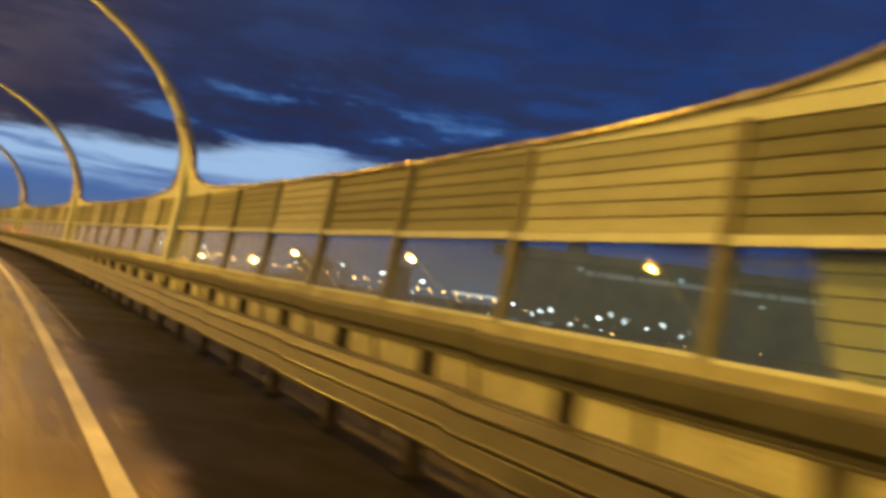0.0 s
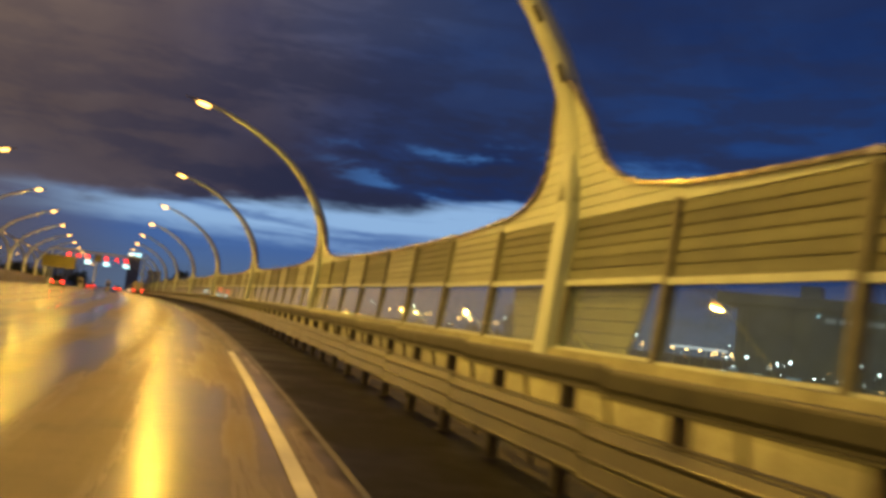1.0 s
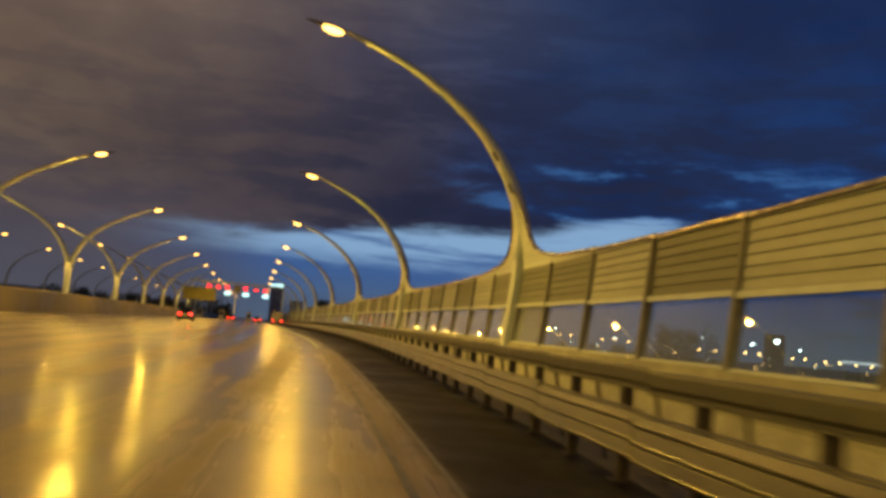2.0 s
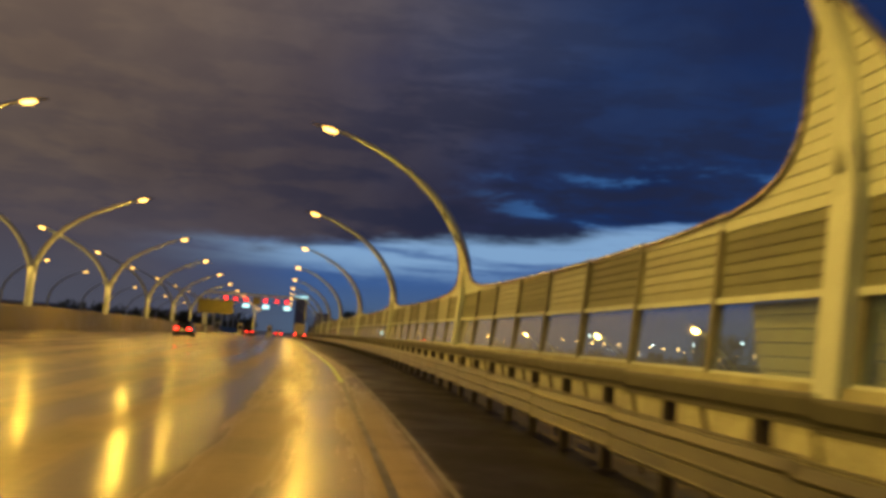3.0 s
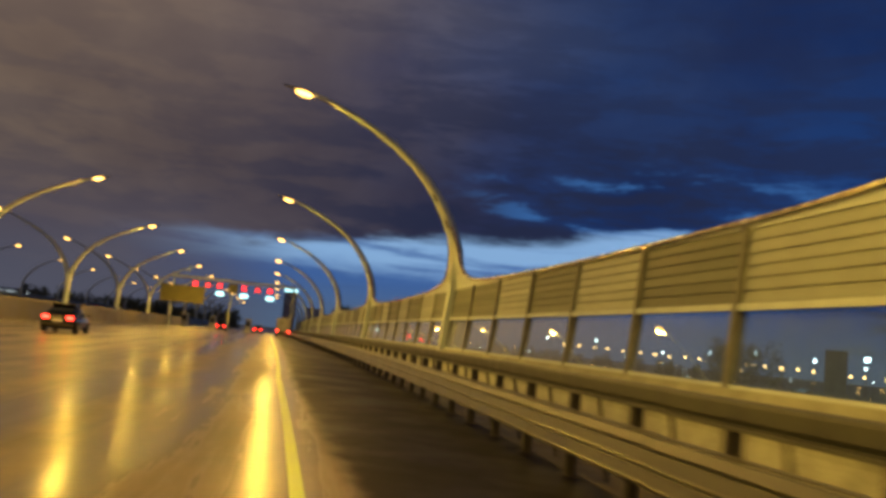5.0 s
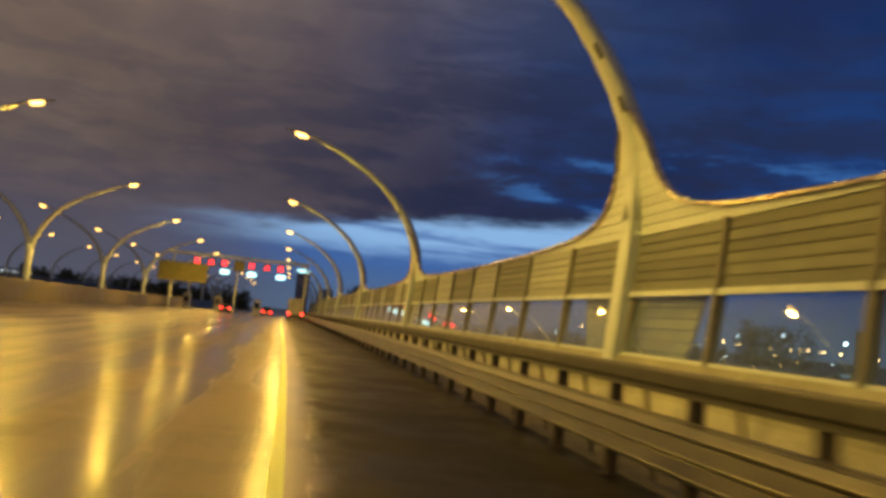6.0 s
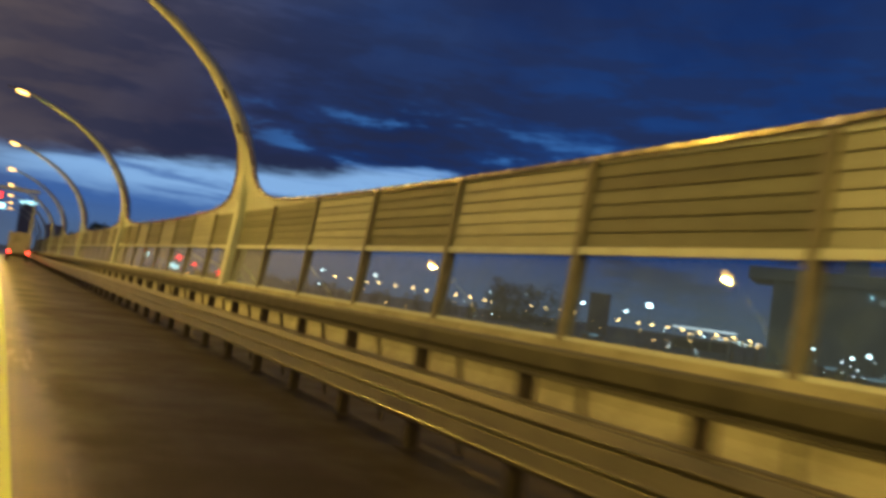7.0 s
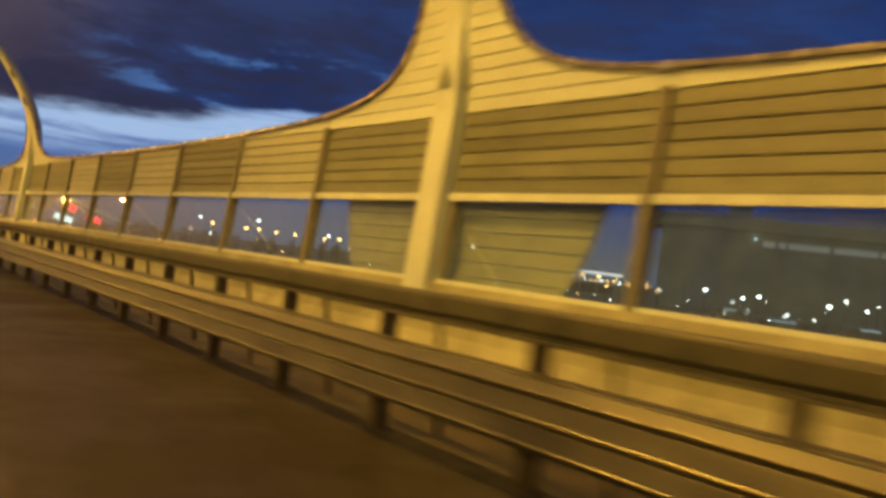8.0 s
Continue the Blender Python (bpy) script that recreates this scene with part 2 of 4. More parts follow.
def clear_glass():
    """A thin dusty pane: seen through, with a mirror's gloss that grows at a slant."""
    m = bpy.data.materials.new("dusty_glass")
    m.use_nodes = True
    nt = m.node_tree
    nt.nodes.clear()
    out = nt.nodes.new("ShaderNodeOutputMaterial")
    clear = node(nt, "ShaderNodeBsdfTransparent")
    clear.inputs["Color"].default_value = (0.87, 0.91, 0.92, 1)
    gloss = node(nt, "ShaderNodeBsdfGlossy", Roughness=0.012)
    dust = node(nt, "ShaderNodeBsdfDiffuse")
    dust.inputs["Color"].default_value = (0.25, 0.40, 0.56, 1)
    facing = node(nt, "ShaderNodeLayerWeight", Blend=0.5).outputs["Facing"]
    slant = math_node(nt, "MULTIPLY_ADD", math_node(nt, "POWER", facing, 3.4), 0.74, 0.030)
    one, two = nt.nodes.new("ShaderNodeMixShader"), nt.nodes.new("ShaderNodeMixShader")
    vec = nt.nodes.new("ShaderNodeTexCoord").outputs["Object"]
    link(nt, span(nt, noise_of(nt, vec, 2.2, 6, 0.7), 0.35, 0.75, 0.048, 0.12), one.inputs[0])
    link(nt, clear.outputs[0], one.inputs[1])
    link(nt, dust.outputs[0], one.inputs[2])
    link(nt, slant, two.inputs[0])
    link(nt, one.outputs[0], two.inputs[1])
    link(nt, gloss.outputs[0], two.inputs[2])
    # a broad sheen of spray on the pane at a slant
    sheen = node(nt, "ShaderNodeBsdfGlossy", Roughness=0.42)
    three = nt.nodes.new("ShaderNodeMixShader")
    link(nt, math_node(nt, "MULTIPLY", math_node(nt, "POWER", facing, 6.0), 0.62), three.inputs[0])
    link(nt, two.outputs[0], three.inputs[1])
    link(nt, sheen.outputs[0], three.inputs[2])
    link(nt, three.outputs[0], out.inputs[0])
    return m


ASPHALT = wet_asphalt("wet_asphalt")
GLASS = clear_glass()
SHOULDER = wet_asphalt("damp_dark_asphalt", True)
CONCRETE = material("damp_concrete", (0.177, 0.181, 0.122), (0.369, 0.381, 0.272), (0.45, 0.75), scale=0.8, grain=25, bump=0.25)
WET_CONCRETE = material("wet_dark_concrete", (0.065, 0.061, 0.052), (0.14, 0.132, 0.112), (0.35, 0.6), scale=0.6, grain=20, bump=0.2)
# mottled colour holding the light and shade on the ground below the rail
UNDER_RAIL = material("under_rail_light_patches", (0.014, 0.012, 0.008), (0.075, 0.064, 0.040), (0.45, 0.7), scale=1.4, grain=25, bump=0.3)
MEDIANWALL = material("wet_median_concrete", (0.070, 0.058, 0.034), (0.140, 0.118, 0.070), (0.4, 0.65), scale=0.5, grain=20, bump=0.2)
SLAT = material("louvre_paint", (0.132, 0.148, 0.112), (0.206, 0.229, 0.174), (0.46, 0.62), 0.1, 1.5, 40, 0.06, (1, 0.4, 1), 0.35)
PALE_SLAT = material("pale_panel_paint", (0.308, 0.345, 0.275), (0.411, 0.461, 0.374), (0.42, 0.56), 0.05, 1.5, 40, 0.06, (1, 0.4, 1), 0.25)
FAIRING = material("dull_louvre_paint", (0.265, 0.294, 0.250), (0.349, 0.392, 0.329), (0.4, 0.55), 0.1, 1.2, 40, 0.05, (1, 0.5, 1), 0.15)
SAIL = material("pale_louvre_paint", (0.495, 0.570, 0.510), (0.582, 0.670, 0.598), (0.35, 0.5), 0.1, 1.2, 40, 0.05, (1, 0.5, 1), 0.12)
TRIM = material("pale_trim_paint", (0.470, 0.540, 0.480), (0.565, 0.650, 0.578), (0.4, 0.55), 0.0, 2.0, 50, 0.05)
CAPMETAL = material("bright_cap_metal", (0.25, 0.25, 0.22), (0.35, 0.35, 0.31), (0.18, 0.30), 0.5, 3.0, 50, 0.05)
POLISHED = material("polished_glint_metal", (0.55, 0.55, 0.52), (0.68, 0.68, 0.64), (0.14, 0.24), 0.7, 4.0, 60, 0.04)
POST = material("grey_post_paint", (0.110, 0.115, 0.093), (0.184, 0.189, 0.159), (0.45, 0.6), 0.1, 3.0, 60, 0.1)
COLUMN = material("pale_column_paint", (0.460, 0.535, 0.490), (0.556, 0.644, 0.588), (0.35, 0.5), 0.0, 1.0, 40, 0.06)
ZINC = material("weathered_zinc", (0.064, 0.063, 0.052), (0.117, 0.115, 0.096), (0.30, 0.42), 0.5, 2.5, 70, 0.03, (1, 0.3, 1))
RAILSTEEL = material("dark_rail_steel", (0.022, 0.019, 0.014), (0.055, 0.048, 0.035), (0.5, 0.7), 0.2, 4.0, 70, 0.12)
DARKZINC = material("dark_zinc", (0.039, 0.041, 0.032), (0.077, 0.080, 0.062), (0.42, 0.6), 0.2, 4.0, 70, 0.12)
WHITELINE = material("worn_white_paint", (0.42, 0.42, 0.40), (0.74, 0.74, 0.70), (0.3, 0.5), scale=1.2, grain=30, bump=0.15)
# the lamps' reflection on the line is put into this yellow-green
YELLOWLINE = material("lamp_tinted_line", (0.33, 0.47, 0.07), (0.47, 0.62, 0.11), (0.3, 0.5), scale=1.2, grain=30, bump=0.15)
TAR = material("black_tar", (0.012, 0.012, 0.012), (0.03, 0.03, 0.028), (0.35, 0.5), scale=2, grain=40, bump=0.2)
SEALER = material("grey_joint_sealer", (0.07, 0.07, 0.065), (0.12, 0.115, 0.11), (0.4, 0.6), scale=2, grain=40, bump=0.2)
EARTH = material("dark_ground", (0.10, 0.135, 0.115), (0.24, 0.29, 0.25), (0.5, 0.9), scale=0.02, grain=0.6, bump=0.0)
FACADE = material("dark_facade", (0.20, 0.22, 0.26), (0.28, 0.30, 0.34), (0.6, 0.8), scale=0.1, grain=3, bump=0.0)
SLATE = material("slate_cladding", (0.19, 0.33, 0.43), (0.28, 0.45, 0.57), (0.6, 0.8), scale=0.05, grain=2, bump=0.0)
DIMBAND = glowing("dim_window_band", (0.50, 0.72, 0.80), 0.075)
FOLIAGE = material("dark_foliage", (0.05, 0.065, 0.03), (0.10, 0.12, 0.06), (0.6, 0.8), scale=0.6, grain=8, bump=0.0)
BARK = material("bark", (0.07, 0.055, 0.04), (0.14, 0.11, 0.08), (0.8, 0.9), scale=2, grain=20, bump=0.3)
HOUSING = material("lamp_housing", (0.30, 0.30, 0.29), (0.40, 0.40, 0.38), (0.35, 0.5), 0.4, 5, 60, 0.04)
LENS = glowing("sodium_lens", (1.0, 0.55, 0.11), 7)
WHITE_LENS = glowing("white_flood_lens", (0.66, 0.92, 1.0), 22)
FAR_LENS = glowing("far_sodium_lens", (1.0, 0.60, 0.18), 24)
RED = glowing("red_signal", (1.0, 0.02, 0.04), 6)
WHITE_EDGE = glowing("lit_canopy_edge", (0.80, 0.95, 1.0), 1.3)
# glow standing in for the wash of light on distant yards
DIMSTRIP = glowing("yard_light_glow", (0.50, 0.85, 1.0), 0.55)
CYAN = glowing("lit_plate", (0.45, 0.85, 0.95), 2.2)
TAIL = glowing("tail_light", (1.0, 0.03, 0.02), 12)
BOARD = material("yellow_board", (0.15, 0.14, 0.035), (0.20, 0.185, 0.045), (0.45, 0.6), scale=1, grain=20, bump=0.0)
CARPAINT = material("dark_car_paint", (0.020, 0.018, 0.018), (0.032, 0.030, 0.030), (0.12, 0.2), 0.3, 2, 80, 0.0)
CARGLASS = material("car_glass", (0.010, 0.012, 0.014), (0.014, 0.016, 0.018), (0.04, 0.08), 0.0, 2, 50, 0.0)
RUBBER = material("tyre_rubber", (0.015, 0.015, 0.015), (0.03, 0.03, 0.03), (0.7, 0.85), 0.0, 6, 80, 0.1)
VANPAINT = material("white_van_paint", (0.22, 0.22, 0.22), (0.30, 0.30, 0.30), (0.25, 0.4), 0.0, 1, 40, 0.0)
PLATE = material("number_plate", (0.6, 0.6, 0.6), (0.7, 0.7, 0.7), (0.4, 0.5), 0.0, 6, 60, 0.0)

# ================= mesh helpers =================


def mesh_of(name, verts, faces, mat, smooth=False):
    me = bpy.data.meshes.new(name)
    me.from_pydata([tuple(v) for v in verts], [], faces)
    me.materials.append(mat)
    bm = bmesh.new()
    bm.from_mesh(me)
    bmesh.ops.recalc_face_normals(bm, faces=bm.faces)
    bm.to_mesh(me)
    bm.free()
    if smooth:
        me.shade_smooth()
    me.update()
    return me


def piece(name, me, parent=None, label="", m=None):
    ob = new(name, me)
    if parent is not None:
        ob.parent = parent
    if m is not None:
        ob.matrix_basis = m
    if label:
        tagged(ob, label)
    return ob


def part(name, bm, mat, parent, label=""):
    me = bpy.data.meshes.new(name)
    bm.to_mesh(me)
    bm.free()
    me.materials.append(mat)
    return piece(name, me, parent, label)


def thing(name, m, label, category, group=""):
    ob = new(name)
    ob.empty_display_size = 0.3
    ob.matrix_basis = m
    return tagged(ob, label, category, group)


def slab(bm, size, m=None, bevel=0.0):
    """A box with bevelled edges, size in metres, centred on its pose."""
    r = bmesh.ops.create_cube(bm, size=1.0, matrix=(m or Matrix()) @ Matrix.Diagonal((*size, 1)))
    if bevel:
        es = list({e for v in r["verts"] for e in v.link_edges})
        bmesh.ops.bevel(bm, geom=es, offset=bevel, segments=2, affect="EDGES", profile=0.5)
    return bm


def box(size, m=None, bevel=0.0):
    return slab(bmesh.new(), size, m, bevel)


def swept(profile, frames, closed=True, caps=True):
    """Carries a profile of points through poses."""
    verts, faces, n = [], [], len(profile)
    for f in frames:
        verts += [f @ Vector(p) for p in profile]
    for i in range(len(frames) - 1):
        for j in range(n if closed else n - 1):
            a, b = i * n + j, i * n + (j + 1) % n
            faces.append((a, b, b + n, a + n))
    if caps and closed:
        faces.append(tuple(range(n)))
        faces.append(tuple(range((len(frames) - 1) * n, len(frames) * n)))
    return verts, faces


def tube(points, radii, sides=12):
    """Rings round a line of points."""
    pts = [Vector(p) for p in points]
    frames, prof = [], [(math.cos(2 * math.pi * k / sides), math.sin(2 * math.pi * k / sides), 0) for k in range(sides)]
    for i, p in enumerate(pts):
        d = (pts[min(i + 1, len(pts) - 1)] - pts[max(i - 1, 0)]).normalized()
        side = Vector((0, 1, 0)) if abs(d.y) < 0.9 else Vector((1, 0, 0))
        u = side.cross(d).normalized()
        v = d.cross(u)
        r = radii[i] if hasattr(radii, "__len__") else radii
        frames.append(Matrix(((u.x * r, v.x * r, d.x, p.x), (u.y * r, v.y * r, d.y, p.y), (u.z * r, v.z * r, d.z, p.z), (0, 0, 0, 1))))
    return swept(prof, frames)


def along(profile, s0, s1, step=2.0):
    """A profile of (lat, z) carried along the road."""
    n = max(1, int(round((s1 - s0) / step)))
    frames = [stand(s0 + (s1 - s0) * i / n) for i in range(n + 1)]
    return swept([(a, 0, z) for a, z in profile], frames)


def structure(name, data, label="", smooth=False, kind="structure"):
    return tagged(piece(name, mesh_of(name, *data, smooth) if isinstance(data, tuple) else data), label, "", "", kind)


S_START, S_END = -96, 360
# ================= ground, deck, road =================
verts = [(-4500, -4500, -7.5), (4500, -4500, -7.5), (4500, 4500, -7.5), (-4500, 4500, -7.5)]
tagged(piece("ground", mesh_of("ground", verts, [(0, 1, 2, 3)], EARTH)), "dark open ground below the raised road", "ground", "", "structure")


def strip(name, lat0, lat1, z, s0, s1, mat, label, thick=0.004, step=2.0, kind="structure"):
    v, f = along([(lat0, z), (lat1, z), (lat1, z - thick), (lat0, z - thick)], s0, s1, step)
    me = mesh_of(name, v, f, mat)
    # place across and along the road, for the wheel ruts
    count = len(me.vertices) // 4
    me.attributes.new("lat", "FLOAT", "POINT").data.foreach_set("value", np.tile([lat0, lat1, lat1, lat0], count).astype(np.float32))
    me.attributes.new("run", "FLOAT", "POINT").data.foreach_set("value", np.repeat(np.linspace(s0, s1, count), 4).astype(np.float32))
    return tagged(piece(name, me), label, "", "", kind)


strip("road", -20.6, 4.6, 0.0, -150, 600, ASPHALT, "wet dark asphalt carriageway shining under the lamps", 0.25)
strip("road_2", -54.0, -24.4, 0.0, -150, 600, ASPHALT, "wet asphalt of the opposite carriageway", 0.25)
strip("deck", -54.6, 7.3, -0.26, -150, 600, CONCRETE, "concrete deck slab of the raised road", 0.9)
for n, lat in enumerate((7.05, -54.35)):
    v, f = along([(lat - 0.2, -1.10), (lat + 0.2, -1.10), (lat + 0.2, -10.5), (lat - 0.2, -10.5)], -150, 600, 8.0)
    tagged(piece("retaining_wall_%d" % (n + 1), mesh_of("retaining_wall", v, f, CONCRETE)), "plain concrete retaining wall under the deck edge", "wall", "", "structure")
strip("median", -24.398, -20.602, 0.06, -150, 600, WET_CONCRETE, "dark concrete median strip between the carriageways", 0.3)
strip("walkway", 4.602, 6.20, 0.12, -150, 600, WET_CONCRETE, "narrow wet concrete service walkway behind the guardrail", 0.36)

# added strip: lit spots between the post shadows are painted into its colour
strip("light_patch_strip", 3.74, 4.599, 0.012, -150, 600, UNDER_RAIL, "added strip under the guardrail mottled for patches of light and shade", 0.006)


def shoulder():
    """The darker, rougher strip of asphalt outside the edge line."""
    ss = np.arange(-150, 601, 2.0)
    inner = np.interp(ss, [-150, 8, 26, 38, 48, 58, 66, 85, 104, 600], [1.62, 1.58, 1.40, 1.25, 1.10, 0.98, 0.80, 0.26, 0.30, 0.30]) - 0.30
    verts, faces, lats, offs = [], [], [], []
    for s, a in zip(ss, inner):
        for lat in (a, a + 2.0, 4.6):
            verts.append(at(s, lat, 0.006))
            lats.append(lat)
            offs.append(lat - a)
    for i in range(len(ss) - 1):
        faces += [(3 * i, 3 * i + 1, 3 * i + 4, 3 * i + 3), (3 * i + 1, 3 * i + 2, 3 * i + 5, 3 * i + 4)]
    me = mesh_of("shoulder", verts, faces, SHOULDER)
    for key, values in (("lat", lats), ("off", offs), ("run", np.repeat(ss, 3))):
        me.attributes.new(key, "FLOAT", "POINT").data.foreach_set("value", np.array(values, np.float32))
    tagged(piece("shoulder", me), "dark damp asphalt shoulder, darkened further for the guardrail's shade", "road", "", "structure")


shoulder()


def painted(name, rows, width, mat, label, lift=0.014):
    """A painted line through (s, lat) rows."""
    ss = np.arange(rows[0][0], rows[-1][0] + 0.1, 2.0)
    lats = np.interp(ss, [r[0] for r in rows], [r[1] for r in rows])
    verts, faces = [], []
    for s, a in zip(ss, lats):
        verts += [at(s, a - width / 2, lift), at(s, a + width / 2, lift)]
    for i in range(len(ss) - 1):
        faces.append((2 * i, 2 * i + 1, 2 * i + 3, 2 * i + 2))
    return tagged(piece(name, mesh_of(name, verts, faces, mat)), label, "road marking", "", "structure")


EDGE = [(47, 0.56), (58, 0.43), (66, 0.24), (85, -0.12), (104, -0.16), (260, -0.16)]
painted("edge_line", [(-90, 1.20), (-28, 1.20), (8, 1.17)], 0.16, WHITELINE, "worn white edge line on wet asphalt")
painted("edge_line_2", EDGE, 0.14, YELLOWLINE, "edge line in a yellow-green that stands for lamp reflection")
painted("crack_line", [(8, 1.17), (26, 0.84), (38, 0.63), (46, 0.56)], 0.10, TAR, "dark tar-filled crack along the shoulder")
painted("joint_line", [(-20, 1.75), (10, 1.60), (26, 1.45), (38, 1.30), (48, 1.15), (60, 1.04)], 0.07, SEALER, "pale sealed joint along the shoulder")
painted("edge_line_3", [(-90, -19.6), (330, -19.6)], 0.17, WHITELINE, "worn white line beside the median")

# ================= parapet under the glass =================
SILL_Z, GLASS_TOP, CAP_Z, WALL_LAT, LEAN = 1.26, 2.47, 3.83, 6.78, 0.0776


def wall_x(z):
    """How far the barrier has leaned outwards at a height."""
    if z > 3.8:
        return float(np.interp(z, [3.8, 4.3, 4.75, 5.45, 6.2, 6.7], [LEAN * 2.54, 0.15, 0.10, 0.01, -0.18, -0.36]))
    return LEAN * (z - SILL_Z)


v, f = along([(6.22, 0.12), (6.26, 0.20), (6.43, 0.56), (6.47, 0.98), (6.58, 1.10), (6.62, 1.24), (6.92, 1.24), (6.98, 0.12), (6.98, -0.6), (6.22, -0.6)], S_START, S_END, 4.0)
tagged(piece("parapet", mesh_of("parapet", v, f, CONCRETE)), "pale concrete parapet carrying the noise barrier", "parapet", "", "structure")

# ================= noise barrier =================
BAY = 4.0


def cap_height(u):
    """The height of the barrier's top edge u metres from a lamp column."""
    u = abs(u)
    u = min(u, 32 - u) if u <= 32 else u
    return CAP_Z + 1.5 / max(u, 0.85) ** 1.32 + 1.3 * max(0.0, 0.85 - u) - 0.03


SLAT_N, SLAT_LO, SLAT_HI = 6, 2.57, 3.76


def slat_profile(z0, z1, deep=0.020):
    """A louvre blade's section as (x, z): a sloping face with a lip below and a shadow gap above."""
    pts = [(-deep, z0 + 0.012), (-deep, z0 + 0.05), (-0.008, z1 - 0.012), (0.030, z1), (0.030, z0 + 0.02), (-deep + 0.02, z0)]
    return [(x + wall_x(z), z) for x, z in pts]


def blade(z0, z1, y0, y1, deep=0.020):
    prof = [(x, 0, z) for x, z in slat_profile(z0, z1, deep)]
    return swept(prof, [Matrix.Translation((0, y0, 0)), Matrix.Translation((0, y1, 0))])


step_z = (SLAT_HI - SLAT_LO) / SLAT_N
SLAT_MESH, PALE_MESH = [[mesh_of("slat", *blade(SLAT_LO + i * step_z, SLAT_LO + (i + 1) * step_z, -1.93, 1.93), m) for i in range(SLAT_N)] for m in (SLAT, PALE_SLAT)]


def bar(z0, z1, x0, x1, y0=-1.94, y1=1.94):
    prof = [(x0 + wall_x(z0), 0, z0), (x1 + wall_x(z0), 0, z0), (x1 + wall_x(z1), 0, z1), (x0 + wall_x(z1), 0, z1)]
    return swept(prof, [Matrix.Translation((0, y0, 0)), Matrix.Translation((0, y1, 0))])


TRIM_MESH = mesh_of("trim", *bar(2.455, 2.566, -0.075, 0.03), TRIM)
SILL_MESH = mesh_of("bottom_rail", *bar(1.242, 1.30, -0.05, 0.04), TRIM)
PANE_MESH = mesh_of("pane", *swept([(x + wall_x(z) + d, 0, z) for x, z, d in ((-0.006, 1.302, -0.035), (0.006, 1.302, -0.035), (0.006, 2.453, 0.047), (-0.006, 2.453, 0.047))],
                                   [Matrix.Translation((0, -1.94, 0)), Matrix.Translation((0, 1.94, 0))]), GLASS)
BACK_MESH = mesh_of("backing", *bar(2.57, 3.80, 0.034, 0.09), POST)


def cap_part(j):
    """The top edge and the pale louvres above the panel, for the j-th bay after a lamp."""
    ys = np.linspace(-2.0, 2.0, 51)
    tops = [cap_height(BAY * j + 2 + y) for y in ys]
    us = [min(abs(BAY * j + 2 + y), 32 - abs(BAY * j + 2 + y)) for y in ys]
    keep = [i for i, u in enumerate(us) if u > 0.20]
    prof = [(-0.085, -0.035), (-0.085, 0.025), (-0.05, 0.045), (0.07, 0.045), (0.09, 0.02), (0.09, -0.035)]
    verts, faces, n = [], [], len(prof)
    for i in keep:
        verts += [(x + wall_x(tops[i]), ys[i], tops[i] + z) for x, z in prof]
    for a in range(len(keep) - 1):
        for b in range(n):
            c, d = a * n + b, a * n + (b + 1) % n
            faces.append((c, d, d + n, c + n))
    faces += [tuple(range(n)), tuple(range((len(keep) - 1) * n, len(keep) * n))]
    cap = mesh_of("cap", verts, faces, CAPMETAL)
    rows = []
    z = SLAT_HI + 0.003
    while z < max(tops[i] for i in keep) - 0.03:
        z1 = z + 0.20
        run = [i for i in keep if tops[i] - 0.03 > z + 0.02]
        if len(run) > 1:
            sec_n, vs, fs = 4, [], []
            for i in run:
                t = min(z1, tops[i] - 0.03)
                vs += [(-0.030 + wall_x(z), ys[i], z + 0.01), (-0.012 + wall_x(t), ys[i], t), (0.02 + wall_x(t), ys[i], t), (0.02 + wall_x(z), ys[i], z)]
            for a in range(len(run) - 1):
                for b in range(sec_n):
                    c, d = a * 4 + b, a * 4 + (b + 1) % 4
                    fs.append((c, d, d + 4, c + 4))
            fs += [(0, 1, 2, 3), tuple(range(len(vs) - 4, len(vs)))]
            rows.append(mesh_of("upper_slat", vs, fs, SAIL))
        z = z1
    return cap, rows


CAPS = [cap_part(j) for j in range(8)]


def joint_cover(j):
    """A folded metal saddle over the joint of two top edges, added to catch glints of the lamps."""
    z = cap_height(BAY * j) - 0.005
    prof = [(-0.094, -0.045), (-0.094, 0.034), (-0.056, 0.056), (0.075, 0.056), (0.098, 0.030), (0.098, -0.045)]
    rise = (cap_height(BAY * j + 0.1) - cap_height(BAY * j - 0.1)) / 0.2
    frames = [Matrix.Translation((wall_x(z), -2.0 + y, z + rise * y)) for y in (-0.11, 0.11)]
    return mesh_of("joint_cover", *swept([(x, 0, h) for x, h in prof], frames), POLISHED)


JOINTS = [joint_cover(j) for j in range(8)]
rng = random.Random(7)


def barrier_bay(s, j):
    m = stand(s, WALL_LAT, 0.0, rng.uniform(-0.35, 0.35))
    pale = j in ((1, 4) if s < 0 else (1, 3, 5))
    label = "noise barrier panel of %s metal louvres over a clear pane" % ("pale beige" if pale else "dull grey-olive")
    bay = thing("noise_barrier_panel", m, label, "noise barrier", "noise barrier panels")
    for me in PALE_MESH if pale else SLAT_MESH:
        piece("slat", me, bay)
    piece("backing", BACK_MESH, bay)
    piece("trim", TRIM_MESH, bay, "pale metal strip")
    piece("bottom_rail", SILL_MESH, bay)
    pane = piece("pane", PANE_MESH, bay, "clear dusty glass")
    pane.visible_shadow = False
    cap, rows = CAPS[j]
    piece("cap", cap, bay, "pale metal top edge")
    if j:
        piece("joint_cover", JOINTS[j], bay, "added polished cover that catches lamp glints")
    for me in rows:
        piece("upper_slat", me, bay, "pale louvre")


